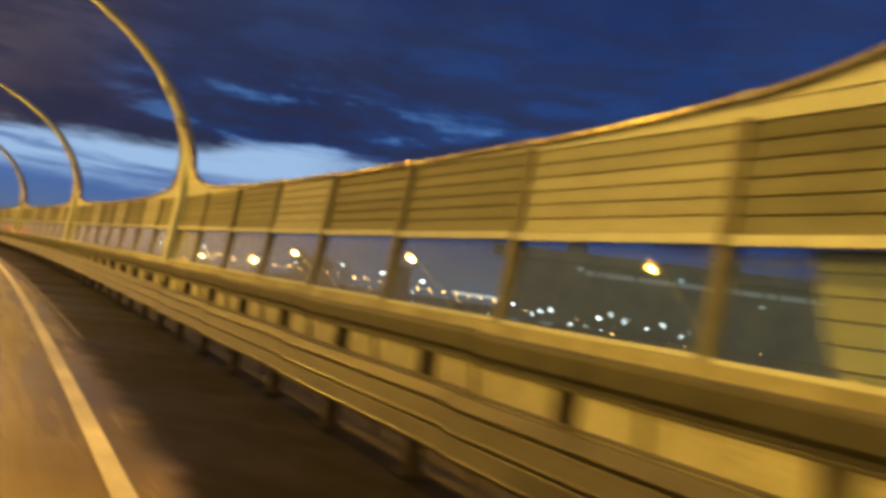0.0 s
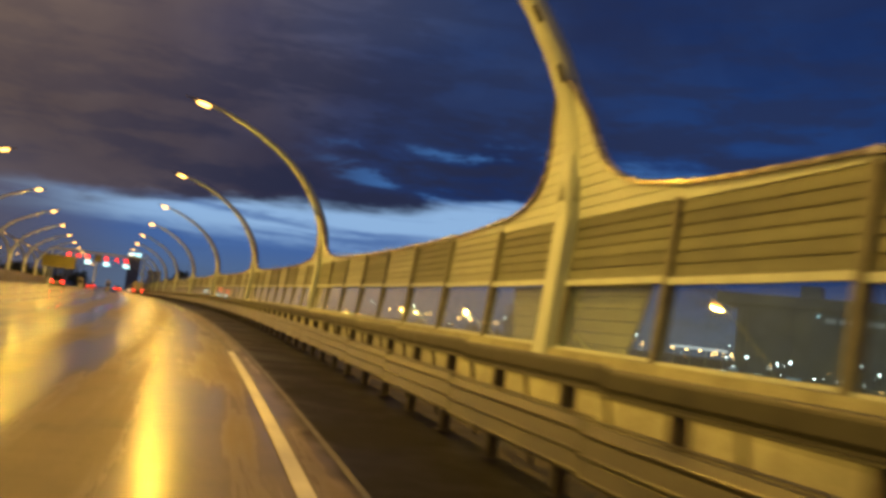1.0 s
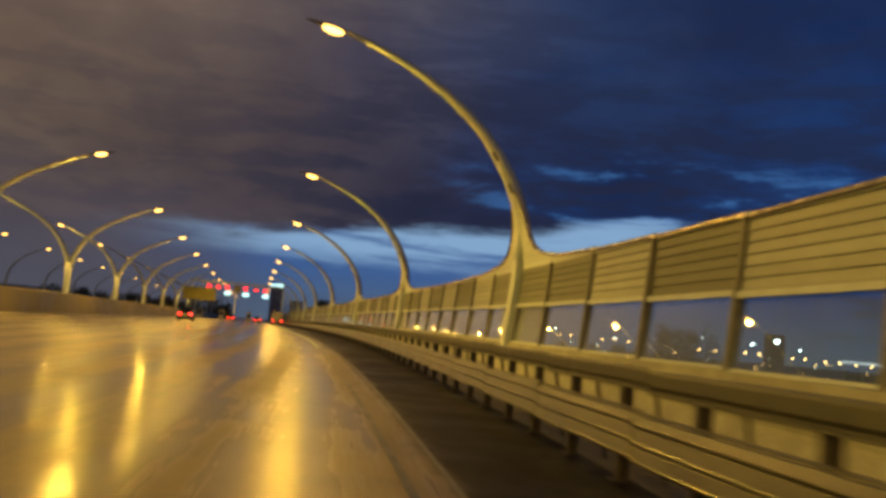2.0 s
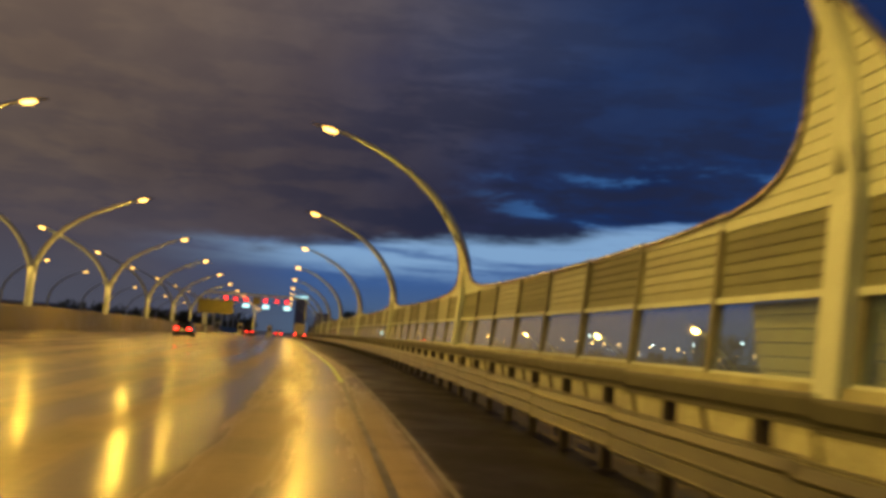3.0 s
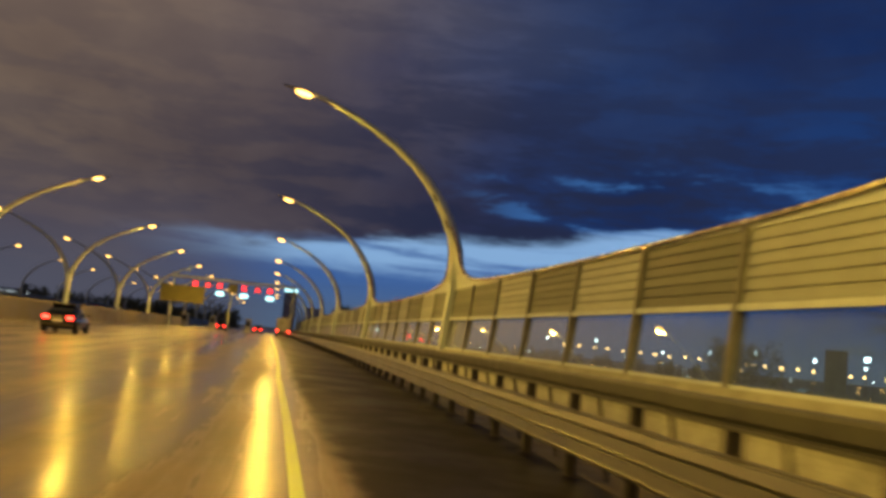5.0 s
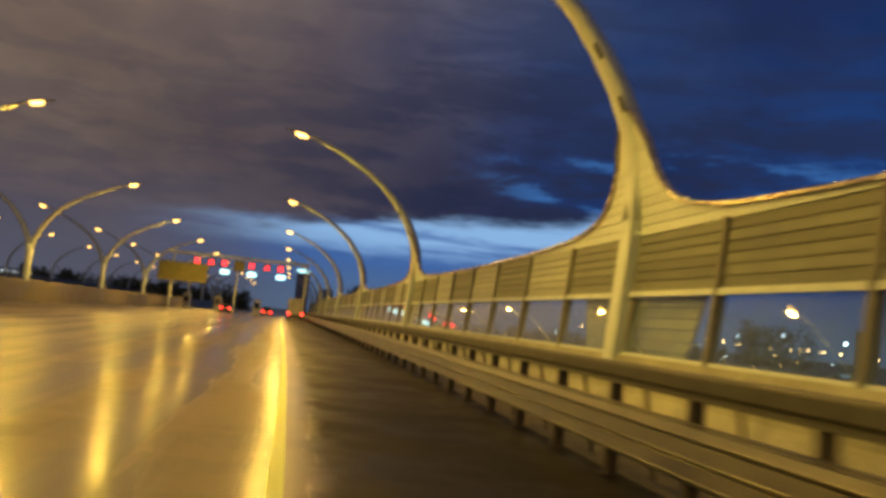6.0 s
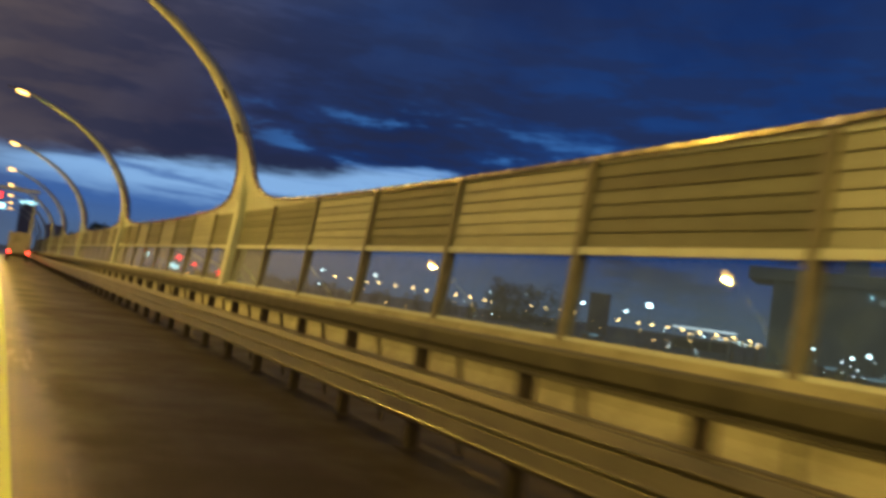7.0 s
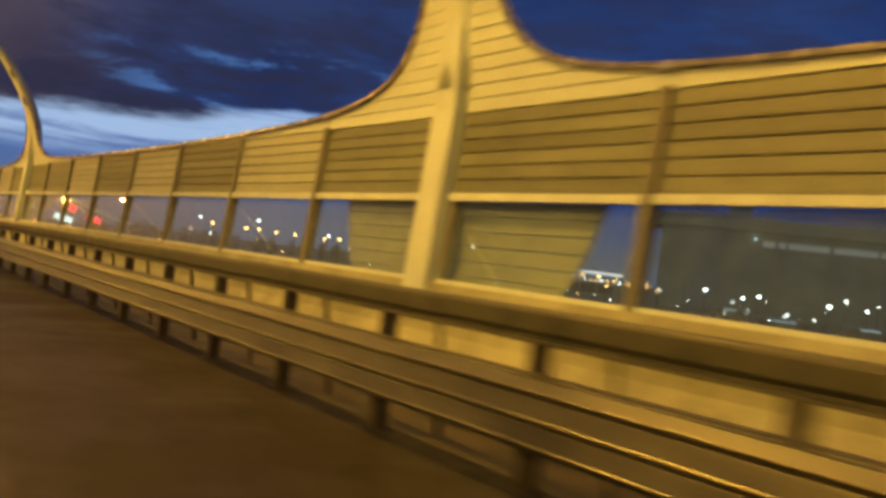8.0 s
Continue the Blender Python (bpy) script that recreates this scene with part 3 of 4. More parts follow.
for k in range(int(S_START / BAY), int(S_END / BAY)):
    barrier_bay(BAY * k + 2, k % 8)


def post_mesh():
    """An H-shaped steel post."""
    sec = [(-0.09, -0.07), (0.10, -0.07), (0.10, -0.055), (0.012, -0.055), (0.012, 0.055), (0.10, 0.055), (0.10, 0.07), (-0.09, 0.07)]
    return swept([(x, y, 0) for x, y in sec], [Matrix.Translation((wall_x(z), 0, z)) for z in (1.20, 3.80)])


POST_MESH = mesh_of("barrier_post", *post_mesh(), POST)
for k in range(int(S_START / BAY), int(S_END / BAY) + 1):
    if k % 8:
        tagged(piece("barrier_post", POST_MESH, None, "", stand(BAY * k, WALL_LAT)), "dark steel post between barrier panels on the parapet", "post", "barrier posts")

# ================= lamp columns with arched arms =================
ARCH = [(0.17, 4.10), (0.20, 4.75), (0.12, 5.45), (-0.12, 6.20), (-0.47, 6.95), (-0.94, 7.70), (-1.50, 8.42), (-2.16, 9.06), (-3.00, 9.72),
        (-3.92, 10.28), (-4.88, 10.76), (-5.95, 11.20), (-6.72, 11.44)]


def luminaire(parent, x, z, tilt, flip=1):
    """A flat street lantern: a tapered housing with a shining lens below."""
    bm = bmesh.new()
    m = Matrix.Translation((x, 0, z)) @ Matrix.Rotation(radians(tilt), 4, "Y")
    # a flat pointed shell, whose tip reaches out past the lens
    bmesh.ops.create_uvsphere(bm, u_segments=20, v_segments=10, radius=1.0, matrix=Matrix.Diagonal((0.80, 0.20, 0.10, 1)))
    for v in bm.verts:
        v.co.y *= 1.0 - 0.35 * max(0.0, -v.co.x * flip / 0.80)
        v.co.z = v.co.z * (1.0 - 0.4 * max(0.0, -v.co.x * flip / 0.80)) if v.co.z > 0 else v.co.z * 0.55
    bmesh.ops.transform(bm, matrix=m @ Matrix.Translation((-0.18 * flip, 0, 0)), verts=bm.verts)
    head = part("lantern", bm, HOUSING, parent, "grey lamp housing")
    bm = bmesh.new()
    bmesh.ops.create_uvsphere(bm, u_segments=24, v_segments=14, radius=1.0, matrix=m @ Matrix.Translation((0.02 * flip, 0, -0.075)) @ Matrix.Diagonal((0.38, 0.21, 0.12, 1)))
    part("lens", bm, LENS, head, "glowing amber lens")


def arched_lamp():
    lamp = thing("street_lamp", stand(0, WALL_LAT), "tall pale street lamp with an arched arm, lit amber", "street lamp", "street lamps along the barrier")
    sec = [(-0.28, -0.22), (-0.24, -0.27), (0.10, -0.27), (0.10, 0.27), (-0.24, 0.27), (-0.28, 0.22)]
    frames = [Matrix.Translation((wall_x(z) + dx, 0, z)) @ Matrix.Diagonal((sx, sy, 1, 1)) for z, dx, sx, sy in
              ((0.9, 0.0, 1.0, 1.05), (2.5, 0, 1.0, 1.0), (3.8, 0.0, 1.0, 1.0), (4.5, 0.04, 1.0, 1.0), (5.0, 0.08, 0.9, 0.85), (5.5, 0.12, 0.6, 0.5))]
    piece("column", mesh_of("column", *swept([(x, y, 0) for x, y in sec], frames), COLUMN), lamp, "pale box column")
    n = len(ARCH)
    v, f = tube([(x, 0, z) for x, z in ARCH], [0.32 - 0.235 * (i / (n - 1)) ** 1.2 for i in range(n)], 14)
    piece("arm", mesh_of("arm", v, f, COLUMN, True), lamp, "pale arched tube")
    for x, z, a in ((-0.43, 6.55, -24), (-1.05, 7.62, -33)):
        part("hatch", box((0.11, 0.05, 0.36), Matrix.Translation((x - 0.06, -0.26, z)) @ pose(0, 0, 0, 0, a, 0) @ pose(0, 0, 0, 0, 0, -12), 0.015), POST, lamp, "dark inspection hatch")
    luminaire(lamp, -7.15, 11.50, 12, 1)
    for y in (-0.35, 0.35):
        v, f = bar(1.304, 2.45, -0.03, 0.09, y - 0.075, y + 0.075)
        piece("jamb", mesh_of("jamb", v, f, POST), lamp, "dark strip beside the column")
    # louvred fairing behind the panes beside the column
    for i in range(6):
        z0 = 1.16 + 0.22 * i
        w0 = 2.60 + 0.48 * ((z0 - 1.16) / 1.1) ** 0.8
        vs, fs = [], []
        for y in (-w0, w0):
            vs += [(0.20 + wall_x(z0), y, z0 + 0.015), (0.235 + wall_x(z0), y * 1.03, z0 + 0.215), (0.27 + wall_x(z0), y * 1.03, z0 + 0.215), (0.27 + wall_x(z0), y, z0)]
        fs = [(0, 1, 5, 4), (1, 2, 6, 5), (2, 3, 7, 6), (3, 0, 4, 7), (0, 1, 2, 3), (4, 5, 6, 7)]
        piece("fairing_slat", mesh_of("fairing_slat", vs, fs, FAIRING), lamp, "dull louvre behind the glass")
    return lamp


FIRST = arched_lamp()
for n in range(-3, 12):
    if n:
        copy_thing(FIRST, stand(32 * n, WALL_LAT))

# ================= guardrail =================
W_SEC = [(0.00, 1.052), (-0.034, 1.056), (-0.040, 1.064), (-0.038, 1.076), (-0.014, 1.086), (-0.012, 1.110), (-0.044, 1.138), (-0.052, 1.150),
         (-0.054, 1.262), (-0.049, 1.284), (-0.034, 1.300), (0.00, 1.308)]
T_SEC = [(0.00, 0.352), (-0.05, 0.364), (-0.086, 0.390), (-0.094, 0.398), (-0.096, 0.405), (-0.093, 0.412), (-0.085, 0.420), (-0.062, 0.528), (-0.058, 0.538), (-0.061, 0.546),
         (-0.086, 0.564), (-0.094, 0.573), (-0.096, 0.580), (-0.093, 0.588), (-0.085, 0.596), (-0.062, 0.706), (-0.058, 0.716), (-0.061, 0.724), (-0.086, 0.744),
         (-0.094, 0.753), (-0.096, 0.760), (-0.093, 0.768), (-0.085, 0.776), (-0.045, 0.838), (0.00, 0.846)]
LIP_SEC = [(0.00, 0.848), (-0.012, 0.851), (-0.012, 0.862), (0.03, 0.870)]


def beam(section, x, length=4.06, thick=0.006):
    prof = [(x + a, 0, z) for a, z in section] + [(x + a + thick, 0, z) for a, z in reversed(section)]
    return swept(prof, [Matrix.Translation((0, -length / 2, 0)), Matrix.Translation((0, length / 2, 0))])


TOP_BEAM = mesh_of("top_beam", *beam(W_SEC, -0.10), DARKZINC)
LIP_BEAM = mesh_of("upper_lip", *beam(LIP_SEC, -0.20), ZINC)
LOW_BEAM = mesh_of("lower_beam", *beam(T_SEC, -0.22), ZINC)
C_SEC = [(-0.06, -0.055), (0.06, -0.055), (0.06, -0.047), (-0.05, -0.047), (-0.05, 0.047), (0.06, 0.047), (0.06, 0.055), (-0.06, 0.055)]
RAIL_POST = mesh_of("rail_post", *swept([(x, y, 0) for x, y in C_SEC], [Matrix.Translation((0, 0, z)) for z in (-0.05, 1.26)]), RAILSTEEL)


def small(bm, mat, name):
    me = bpy.data.meshes.new(name)
    bm.to_mesh(me)
    bm.free()
    me.materials.append(mat)
    return me


SPACER = small(box((0.15, 0.13, 0.30), pose(-0.145, 0, 0.57), 0.012), RAILSTEEL, "spacer")
BRACKET = small(box((0.05, 0.09, 0.20), pose(-0.09, 0, 1.165), 0.01), DARKZINC, "bracket")
FOOT = small(box((0.26, 0.24, 0.02), pose(0, 0, 0.012), 0.006), RAILSTEEL, "base_plate")
BOLTS = small(box((0.012, 0.03, 0.03), pose(-0.126, 0, 1.166), 0.006), ZINC, "bolt")
v, f = tube([(0.06, 0, 1.16), (0.16, 0.06, 0.72), (0.30, 0.14, 0.05)], 0.026, 8)
STRUT = mesh_of("strut", v, f, ZINC)


def rail_section(s):
    rail = thing("guardrail_section", stand(s, 3.62), "weathered galvanised guardrail length with two corrugated beams", "guardrail", "guardrail sections")
    piece("top_beam", TOP_BEAM, rail)
    piece("lower_beam", LOW_BEAM, rail)
    piece("upper_lip", LIP_BEAM, rail)
    for y in (-1.0, 1.0):
        post = piece("rail_post", RAIL_POST, rail, "dark steel post", Matrix.Translation((0, y, 0)))
        piece("spacer", SPACER, post)
        piece("bracket", BRACKET, post)
        piece("base_plate", FOOT, post)
        piece("bolt", BOLTS, post)
    for y in (-1.65, 0.35):
        piece("strut", STRUT, rail, "thin slanting strut", Matrix.Translation((0, y, 0)))


for k in range(int(S_START / 4), int(S_END / 4)):
    rail_section(4 * k + 1)

# ================= median barrier and masts =================
v, f = along([(-21.16, 0.06), (-21.02, 0.40), (-20.92, 1.72), (-20.88, 1.78), (-20.72, 1.78), (-20.68, 1.72), (-20.61, 0.40), (-20.60, 0.06)], -120, 560, 8.0)
tagged(piece("median_barrier", mesh_of("median_barrier", v, f, MEDIANWALL)), "wet brown-grey concrete barrier along the median", "barrier", "", "structure")
v, f = along([(-24.38, 0.06), (-24.28, 0.40), (-24.2, 1.9), (-24.0, 1.9), (-23.92, 0.40), (-23.8, 0.06)], -120, 560, 8.0)
tagged(piece("median_barrier_2", mesh_of("median_barrier_2", v, f, MEDIANWALL)), "brown-grey concrete barrier beyond the median masts", "barrier", "", "structure")
v, f = along([(-53.9, 0.0), (-53.7, 0.0), (-53.5, 3.6), (-53.9, 3.6)], -120, 560, 8.0)
tagged(piece("far_barrier", mesh_of("far_barrier", v, f, POST)), "dark noise barrier along the far edge of the opposite road", "noise barrier", "", "structure")


def fork_mast():
    """A mast that forks into two arched arms, one over each carriageway."""
    mast = thing("forked_mast", stand(0, -22.6), "tall pale mast forking into two arched lamp arms on the median", "street lamp", "forked masts on the median")
    v, f = tube([(0, 0, 0.06), (0, 0, 1.5), (0.0, 0, 3.4), (0.0, 0, 5.0)], [0.34, 0.30, 0.30, 0.36], 14)
    piece("trunk", mesh_of("trunk", v, f, COLUMN, True), mast)
    for side in (1, -1):
        pts = [(0.02, 4.3), (0.22, 5.4), (0.70, 6.5), (1.35, 7.5), (2.15, 8.4), (3.30, 9.25), (4.65, 10.0), (6.10, 10.66), (7.05, 11.06), (7.62, 11.27)]
        v, f = tube([(side * x, 0, z) for x, z in pts], [0.30 - 0.22 * i / 9 for i in range(10)], 12)
        piece("arm", mesh_of("arm", v, f, COLUMN, True), mast)
        luminaire(mast, side * 8.00, MAST_Z + 0.08, -12 * side, -side)
    return mast


FORK = fork_mast()
for n in range(-2, 15):
    if n:
        copy_thing(FORK, stand(32 * n, -22.6))


def far_lamp():
    lamp = thing("far_street_lamp", stand(0, -53.0), "pale arched street lamp on the far road edge, lit amber", "street lamp", "street lamps of the far road edge")
    pts = [(-0.10, 0.0), (-0.10, 4.2), (0.0, 5.4), (0.47, 6.95), (1.50, 8.42), (3.0, 9.72), (4.88, 10.76), (6.75, 11.44)]
    v, f = tube([(x, 0, z) for x, z in pts], [0.28, 0.27, 0.25, 0.22, 0.19, 0.16, 0.13, 0.10], 10)
    piece("arm", mesh_of("arm", v, f, COLUMN, True), lamp)
    luminaire(lamp, 7.15, 11.50, -12, -1)
    return lamp


FAR = far_lamp()
for n in range(-1, 14):
    if n:
        copy_thing(FAR, stand(32 * n, -53.0))

# ================= toll gantry ahead =================
GS = 237


def gantry():
    g = thing("toll_gantry", stand(GS, 0), "long toll gantry with red lane signals and lit plates", "gantry")
    part("beam", box((24.5, 0.7, 0.5), pose(-8.6, 0, 9.75), 0.05), COLUMN, g)
    for x in (-20.2, -9.0, 3.2):
        part("leg", box((0.32, 0.4, 9.4), pose(x, 0.2, 4.66), 0.05), COLUMN, g)
    for i, x in enumerate((-16.0, -13.6, -11.3, -6.6, -3.9, -1.5)):
        unit = part("signal", box((1.25, 0.25, 1.25), pose(x, -0.85, 8.55), 0.05), POST, g, "dark lane signal box")
        bm = bmesh.new()
        if i % 3 == 1:
            for a, dx in ((35, -0.2), (-35, 0.2)):
                slab(bm, (0.16, 0.04, 0.75), pose(x + dx, -1.0, 8.50, 0, a, 0))
        else:
            for a in (45, -45):
                slab(bm, (0.17, 0.04, 1.1), pose(x, -1.0, 8.55, 0, a, 0))
        part("cross", bm, RED, unit, "red lit sign")
        if i % 3 != 1:
            part("plate", box((1.5, 0.12, 0.75), pose(x + 0.15, -0.85, 7.05), 0.03), CYAN, g, "pale cyan lit plate")
    part("board", box((8.4, 0.25, 3.4), pose(-18.2, -1.3, 6.3), 0.04), BOARD, g, "yellow board")
    part("hazard_board", box((1.9, 0.2, 1.9), pose(-8.7, -0.9, 8.3), 0.03), BOARD, g, "yellow board")


gantry()


def booth(lat, s):
    b = thing("toll_booth", stand(s, lat), "small pale toll booth on its island under the gantry", "booth", "toll booths")
    part("island", box((1.6, 14, 0.25), pose(0, 0, 0.12), 0.05), CONCRETE, b)
    part("cabin", box((1.2, 2.6, 2.5), pose(0, 2, 1.5), 0.06), VANPAINT, b)
    part("window", box((0.9, 0.04, 1.0), pose(0, 0.68, 1.7), 0.01), CARGLASS, b)


for lat in (-18.0, -12.4, -5.2, 1.4):
    booth(lat, GS + 6)

# ================= vehicles =================


def ring_wheel(parent, x, y, r=0.32, w=0.22):
    bm = bmesh.new()
    bmesh.ops.create_cone(bm, cap_ends=True, segments=24, radius1=r, radius2=r, depth=w, matrix=pose(x, y, r, 0, 90, 0))
    bmesh.ops.bevel(bm, geom=[e for e in bm.edges if len(e.link_faces) == 2 and abs(e.calc_face_angle(0)) > 1.0], offset=0.03, segments=2, affect="EDGES")
    wheel = part("tyre", bm, RUBBER, parent, "black tyre")
    bm = bmesh.new()
    bmesh.ops.create_cone(bm, cap_ends=True, segments=18, radius1=r * 0.62, radius2=r * 0.55, depth=w + 0.02, matrix=pose(x, y, r, 0, 90, 0))
    part("rim", bm, ZINC, wheel, "grey wheel rim")


def loft(sections):
    """Rings of points (x, y, z) joined in turn, capped at both ends."""
    n = len(sections[0])
    verts = [p for s in sections for p in s]
    faces = []
    for i in range(len(sections) - 1):
        for j in range(n):
            a, b = i * n + j, i * n + (j + 1) % n
            faces.append((a, b, b + n, a + n))
    faces += [tuple(range(n)), tuple(range((len(sections) - 1) * n, len(sections) * n))]
    return verts, faces


def hull(y, w, z0, z1, tuck=0.08):
    """A car's cross section: a rounded box, narrower at its top."""
    h = w / 2
    return [(-h + 0.06, y, z0), (-h, y, z0 + 0.18), (-h, y, z0 + (z1 - z0) * 0.62), (-h + tuck, y, z1 - 0.04), (-h + tuck + 0.10, y, z1),
            (h - tuck - 0.10, y, z1), (h - tuck, y, z1 - 0.04), (h, y, z0 + (z1 - z0) * 0.62), (h, y, z0 + 0.18), (h - 0.06, y, z0)]


def saloon(s, lat, paint, label, lit=TAIL):
    car = thing("car", stand(s, lat), label, "car", "cars on the road")
    body = loft([hull(-2.15, 1.56, 0.34, 0.86), hull(-2.10, 1.70, 0.27, 0.98), hull(-1.6, 1.78, 0.22, 1.02), hull(-0.4, 1.80, 0.20, 0.98),
                 hull(0.9, 1.80, 0.20, 0.94), hull(1.9, 1.74, 0.22, 0.84), hull(2.25, 1.50, 0.30, 0.66)])
    piece("body", mesh_of("body", *body, paint, True), car)
    cab = loft([hull(-1.55, 1.50, 0.95, 1.06, 0.05), hull(-1.05, 1.46, 0.95, 1.40, 0.16), hull(-0.3, 1.46, 0.95, 1.47, 0.17),
                hull(0.35, 1.46, 0.95, 1.40, 0.16), hull(1.05, 1.50, 0.92, 0.99, 0.05)])
    piece("cabin", mesh_of("cabin", *cab, CARGLASS, True), car, "dark glass")
    roof = loft([hull(-1.02, 1.20, 1.40, 1.425, 0.05), hull(-0.3, 1.24, 1.455, 1.492, 0.05), hull(0.32, 1.20, 1.40, 1.425, 0.05)])
    piece("roof", mesh_of("roof", *roof, paint, True), car)
    for x in (-0.82, 0.82):
        for y in (-1.35, 1.38):
            ring_wheel(car, x, y)
    for x in (-0.62, 0.62):
        part("tail_light", box((0.34, 0.10, 0.16), pose(x, -2.12, 0.82), 0.03), lit, car, "lit red tail light")
    part("number_plate", box((0.52, 0.03, 0.12), pose(0, -2.16, 0.66), 0.006), PLATE, car, "pale plate")
    part("bumper", box((1.66, 0.16, 0.20), pose(0, -2.14, 0.44), 0.05), RUBBER, car)
    part("mirror", box((0.2, 0.12, 0.13), pose(0.98, 0.75, 1.0), 0.03), paint, car)
    part("mirror", box((0.2, 0.12, 0.13), pose(-0.98, 0.75, 1.0), 0.03), paint, car)


saloon(111, -11.8, CARPAINT, "dark saloon car with lit red tail lights on the wet road")
saloon(222, -9.2, CARPAINT, "dark saloon car waiting at the toll gantry with red lights")
saloon(226, -2.8, CARPAINT, "dark saloon car queueing beside the toll island with red lights")


def van(s, lat):
    v_ = thing("van", stand(s, lat), "pale box van with lit rear lights near the toll gantry", "van")
    part("box_body", box((2.3, 4.2, 2.3), pose(0, 0, 1.95), 0.08), VANPAINT, v_)
    part("cab", box((2.1, 1.6, 1.7), pose(0, 2.9, 1.35), 0.2), VANPAINT, v_)
    part("bumper", box((2.2, 0.15, 0.25), pose(0, -2.15, 0.55), 0.04), RUBBER, v_)
    for x in (-0.95, 0.95):
        part("tail_light", box((0.2, 0.06, 0.3), pose(x, -2.14, 0.95), 0.02), TAIL, v_, "lit red tail light")
        for y in (-1.2, 2.6):
            ring_wheel(v_, x, y, 0.38)


van(205, 1.6)

# ================= the town beyond =================


def polar(az, r, z=-7.5, s0=60):
    """A place beyond the road, by its bearing and distance from the road at s0."""
    a = radians(az)
    return Vector((at(s0).x + r * math.sin(a), at(s0).y + r * math.cos(a), z))


def far_pole(name, az, r, el, lens, size, label, group, s0=60):
    """A distant lamp on its pole; el is how many degrees its lens stands over eye height."""
    p = polar(az, r, s0=s0)
    top = max(-6.5, EYE_Z + r * math.tan(radians(el)))
    t = thing(name, Matrix.Translation(p) @ Matrix.Rotation(radians(-az), 4, "Z"), label, "street lamp", group)
    h = top - p.z
    v, f = tube([(0, 0, 0), (0, 0, h * 0.6), (0, 0, h)], [0.16, 0.13, 0.09], 8)
    piece("pole", mesh_of("pole", v, f, POST), t)
    bm = bmesh.new()
    bmesh.ops.create_uvsphere(bm, u_segments=10, v_segments=8, radius=1.0, matrix=pose(0, -0.3, h) @ Matrix.Diagonal((size * 1.7, size * 1.2, size * 1.05, 1)))
    part("lens", bm, lens, t, "glowing lens")


trng = random.Random(3)
ROAD_LAMP = ("distant amber road lamp on a thin pole", "distant road lamps")
FLOOD = ("distant floodlight mast with cold white light", "distant floodlights")
YARD = ("small distant yard lamp on a pole", "distant yard lamps")
# a lit road that runs off towards the works
for i in range(31):
    az = 20.0 + 1.0 * i + trng.uniform(-0.14, 0.14)
    el = float(np.interp(az, [20, 31, 37, 44, 51], [0.72, 0.52, 0.44, 0.24, -0.02])) + trng.uniform(-0.04, 0.04)
    far_pole("road_lamp", az, 760, el, FAR_LENS, 0.42, *ROAD_LAMP, 108)
for i in range(22):
    az = 43.5 + 0.34 * i + trng.uniform(-0.1, 0.1)
    far_pole("road_lamp", az, trng.uniform(780, 860), 0.10 - 0.018 * i + trng.uniform(-0.06, 0.10), FAR_LENS if trng.random() < 0.65 else WHITE_LENS,
             trng.uniform(0.18, 0.36), *ROAD_LAMP, 112)
# floodlight masts round the yards
for az, r, el, size in ((36.4, 600, 1.15, 0.50), (39.2, 640, 0.95, 0.42), (40.9, 383, 1.55, 0.60), (32.6, 660, 1.3, 0.40), (48.7, 700, 0.62, 0.34), (49.8, 640, 0.92, 0.24),
                        (30.2, 520, 1.05, 0.32), (27.0, 560, 0.8, 0.30), (22.5, 560, 1.2, 0.36), (19.0, 600, 1.05, 0.30)):
    far_pole("flood_mast", az, r, el, WHITE_LENS, size, *FLOOD, 105)
for az, el, size in ((52.16, 0.17, 0.30), (54.47, -0.08, 0.24), (55.38, 0.14, 0.32), (53.86, -0.41, 0.14), (54.81, -0.75, 0.14), (57.12, -0.8, 0.17), (58.67, -0.9, 0.10),
                     (59.42, 0.02, 0.34), (60.32, 0.41, 0.24), (61.49, -0.01, 0.22), (62.06, 0.3, 0.12), (51.21, -0.63, 0.13), (43.5, -0.88, 0.13), (45.24, -0.93, 0.12),
                     (50.86, 0.96, 0.10), (63.4, -0.3, 0.2), (64.6, 0.2, 0.26), (66.2, -0.5, 0.18)):
    far_pole("flood_mast", az, 400, el, WHITE_LENS, size, *FLOOD, 117)
for i in range(34):
    az, el = trng.uniform(44, 70), trng.uniform(-1.5, 0.0)
    far_pole("yard_lamp", az, trng.uniform(240, 420), el, WHITE_LENS if trng.random() < 0.7 else FAR_LENS, trng.uniform(0.03, 0.09), *YARD, 100)
for i in range(44):
    az = trng.uniform(9, 42)
    far_pole("yard_lamp", az, trng.uniform(280, 460), trng.uniform(-1.2, 0.6), FAR_LENS if trng.random() < 0.62 else WHITE_LENS, trng.uniform(0.04, 0.11), *YARD)


def yard_light(az, r, width, el, label):
    """A made-up low building whose glowing strip stands for cold light spread over a yard."""
    p = polar(az, r, s0=110)
    h = EYE_Z + r * math.tan(radians(el)) - p.z
    t = thing("shed", Matrix.Translation(p) @ Matrix.Rotation(radians(-az + 14), 4, "Z"), label, "building", "distant sheds")
    part("wall", box((width, 9, h - 0.5), pose(0, 0, (h - 0.5) / 2), 0.05), VANPAINT, t)
    part("roof", box((width * 1.04, 10, 0.5), pose(0, 0, h - 0.25), 0.05), SLATE, t)
    part("light_strip", box((width * 0.45, 0.3, 0.22), pose(0, -4.9, h - 0.75), 0.04), DIMSTRIP, t, "glowing strip standing for yard light")


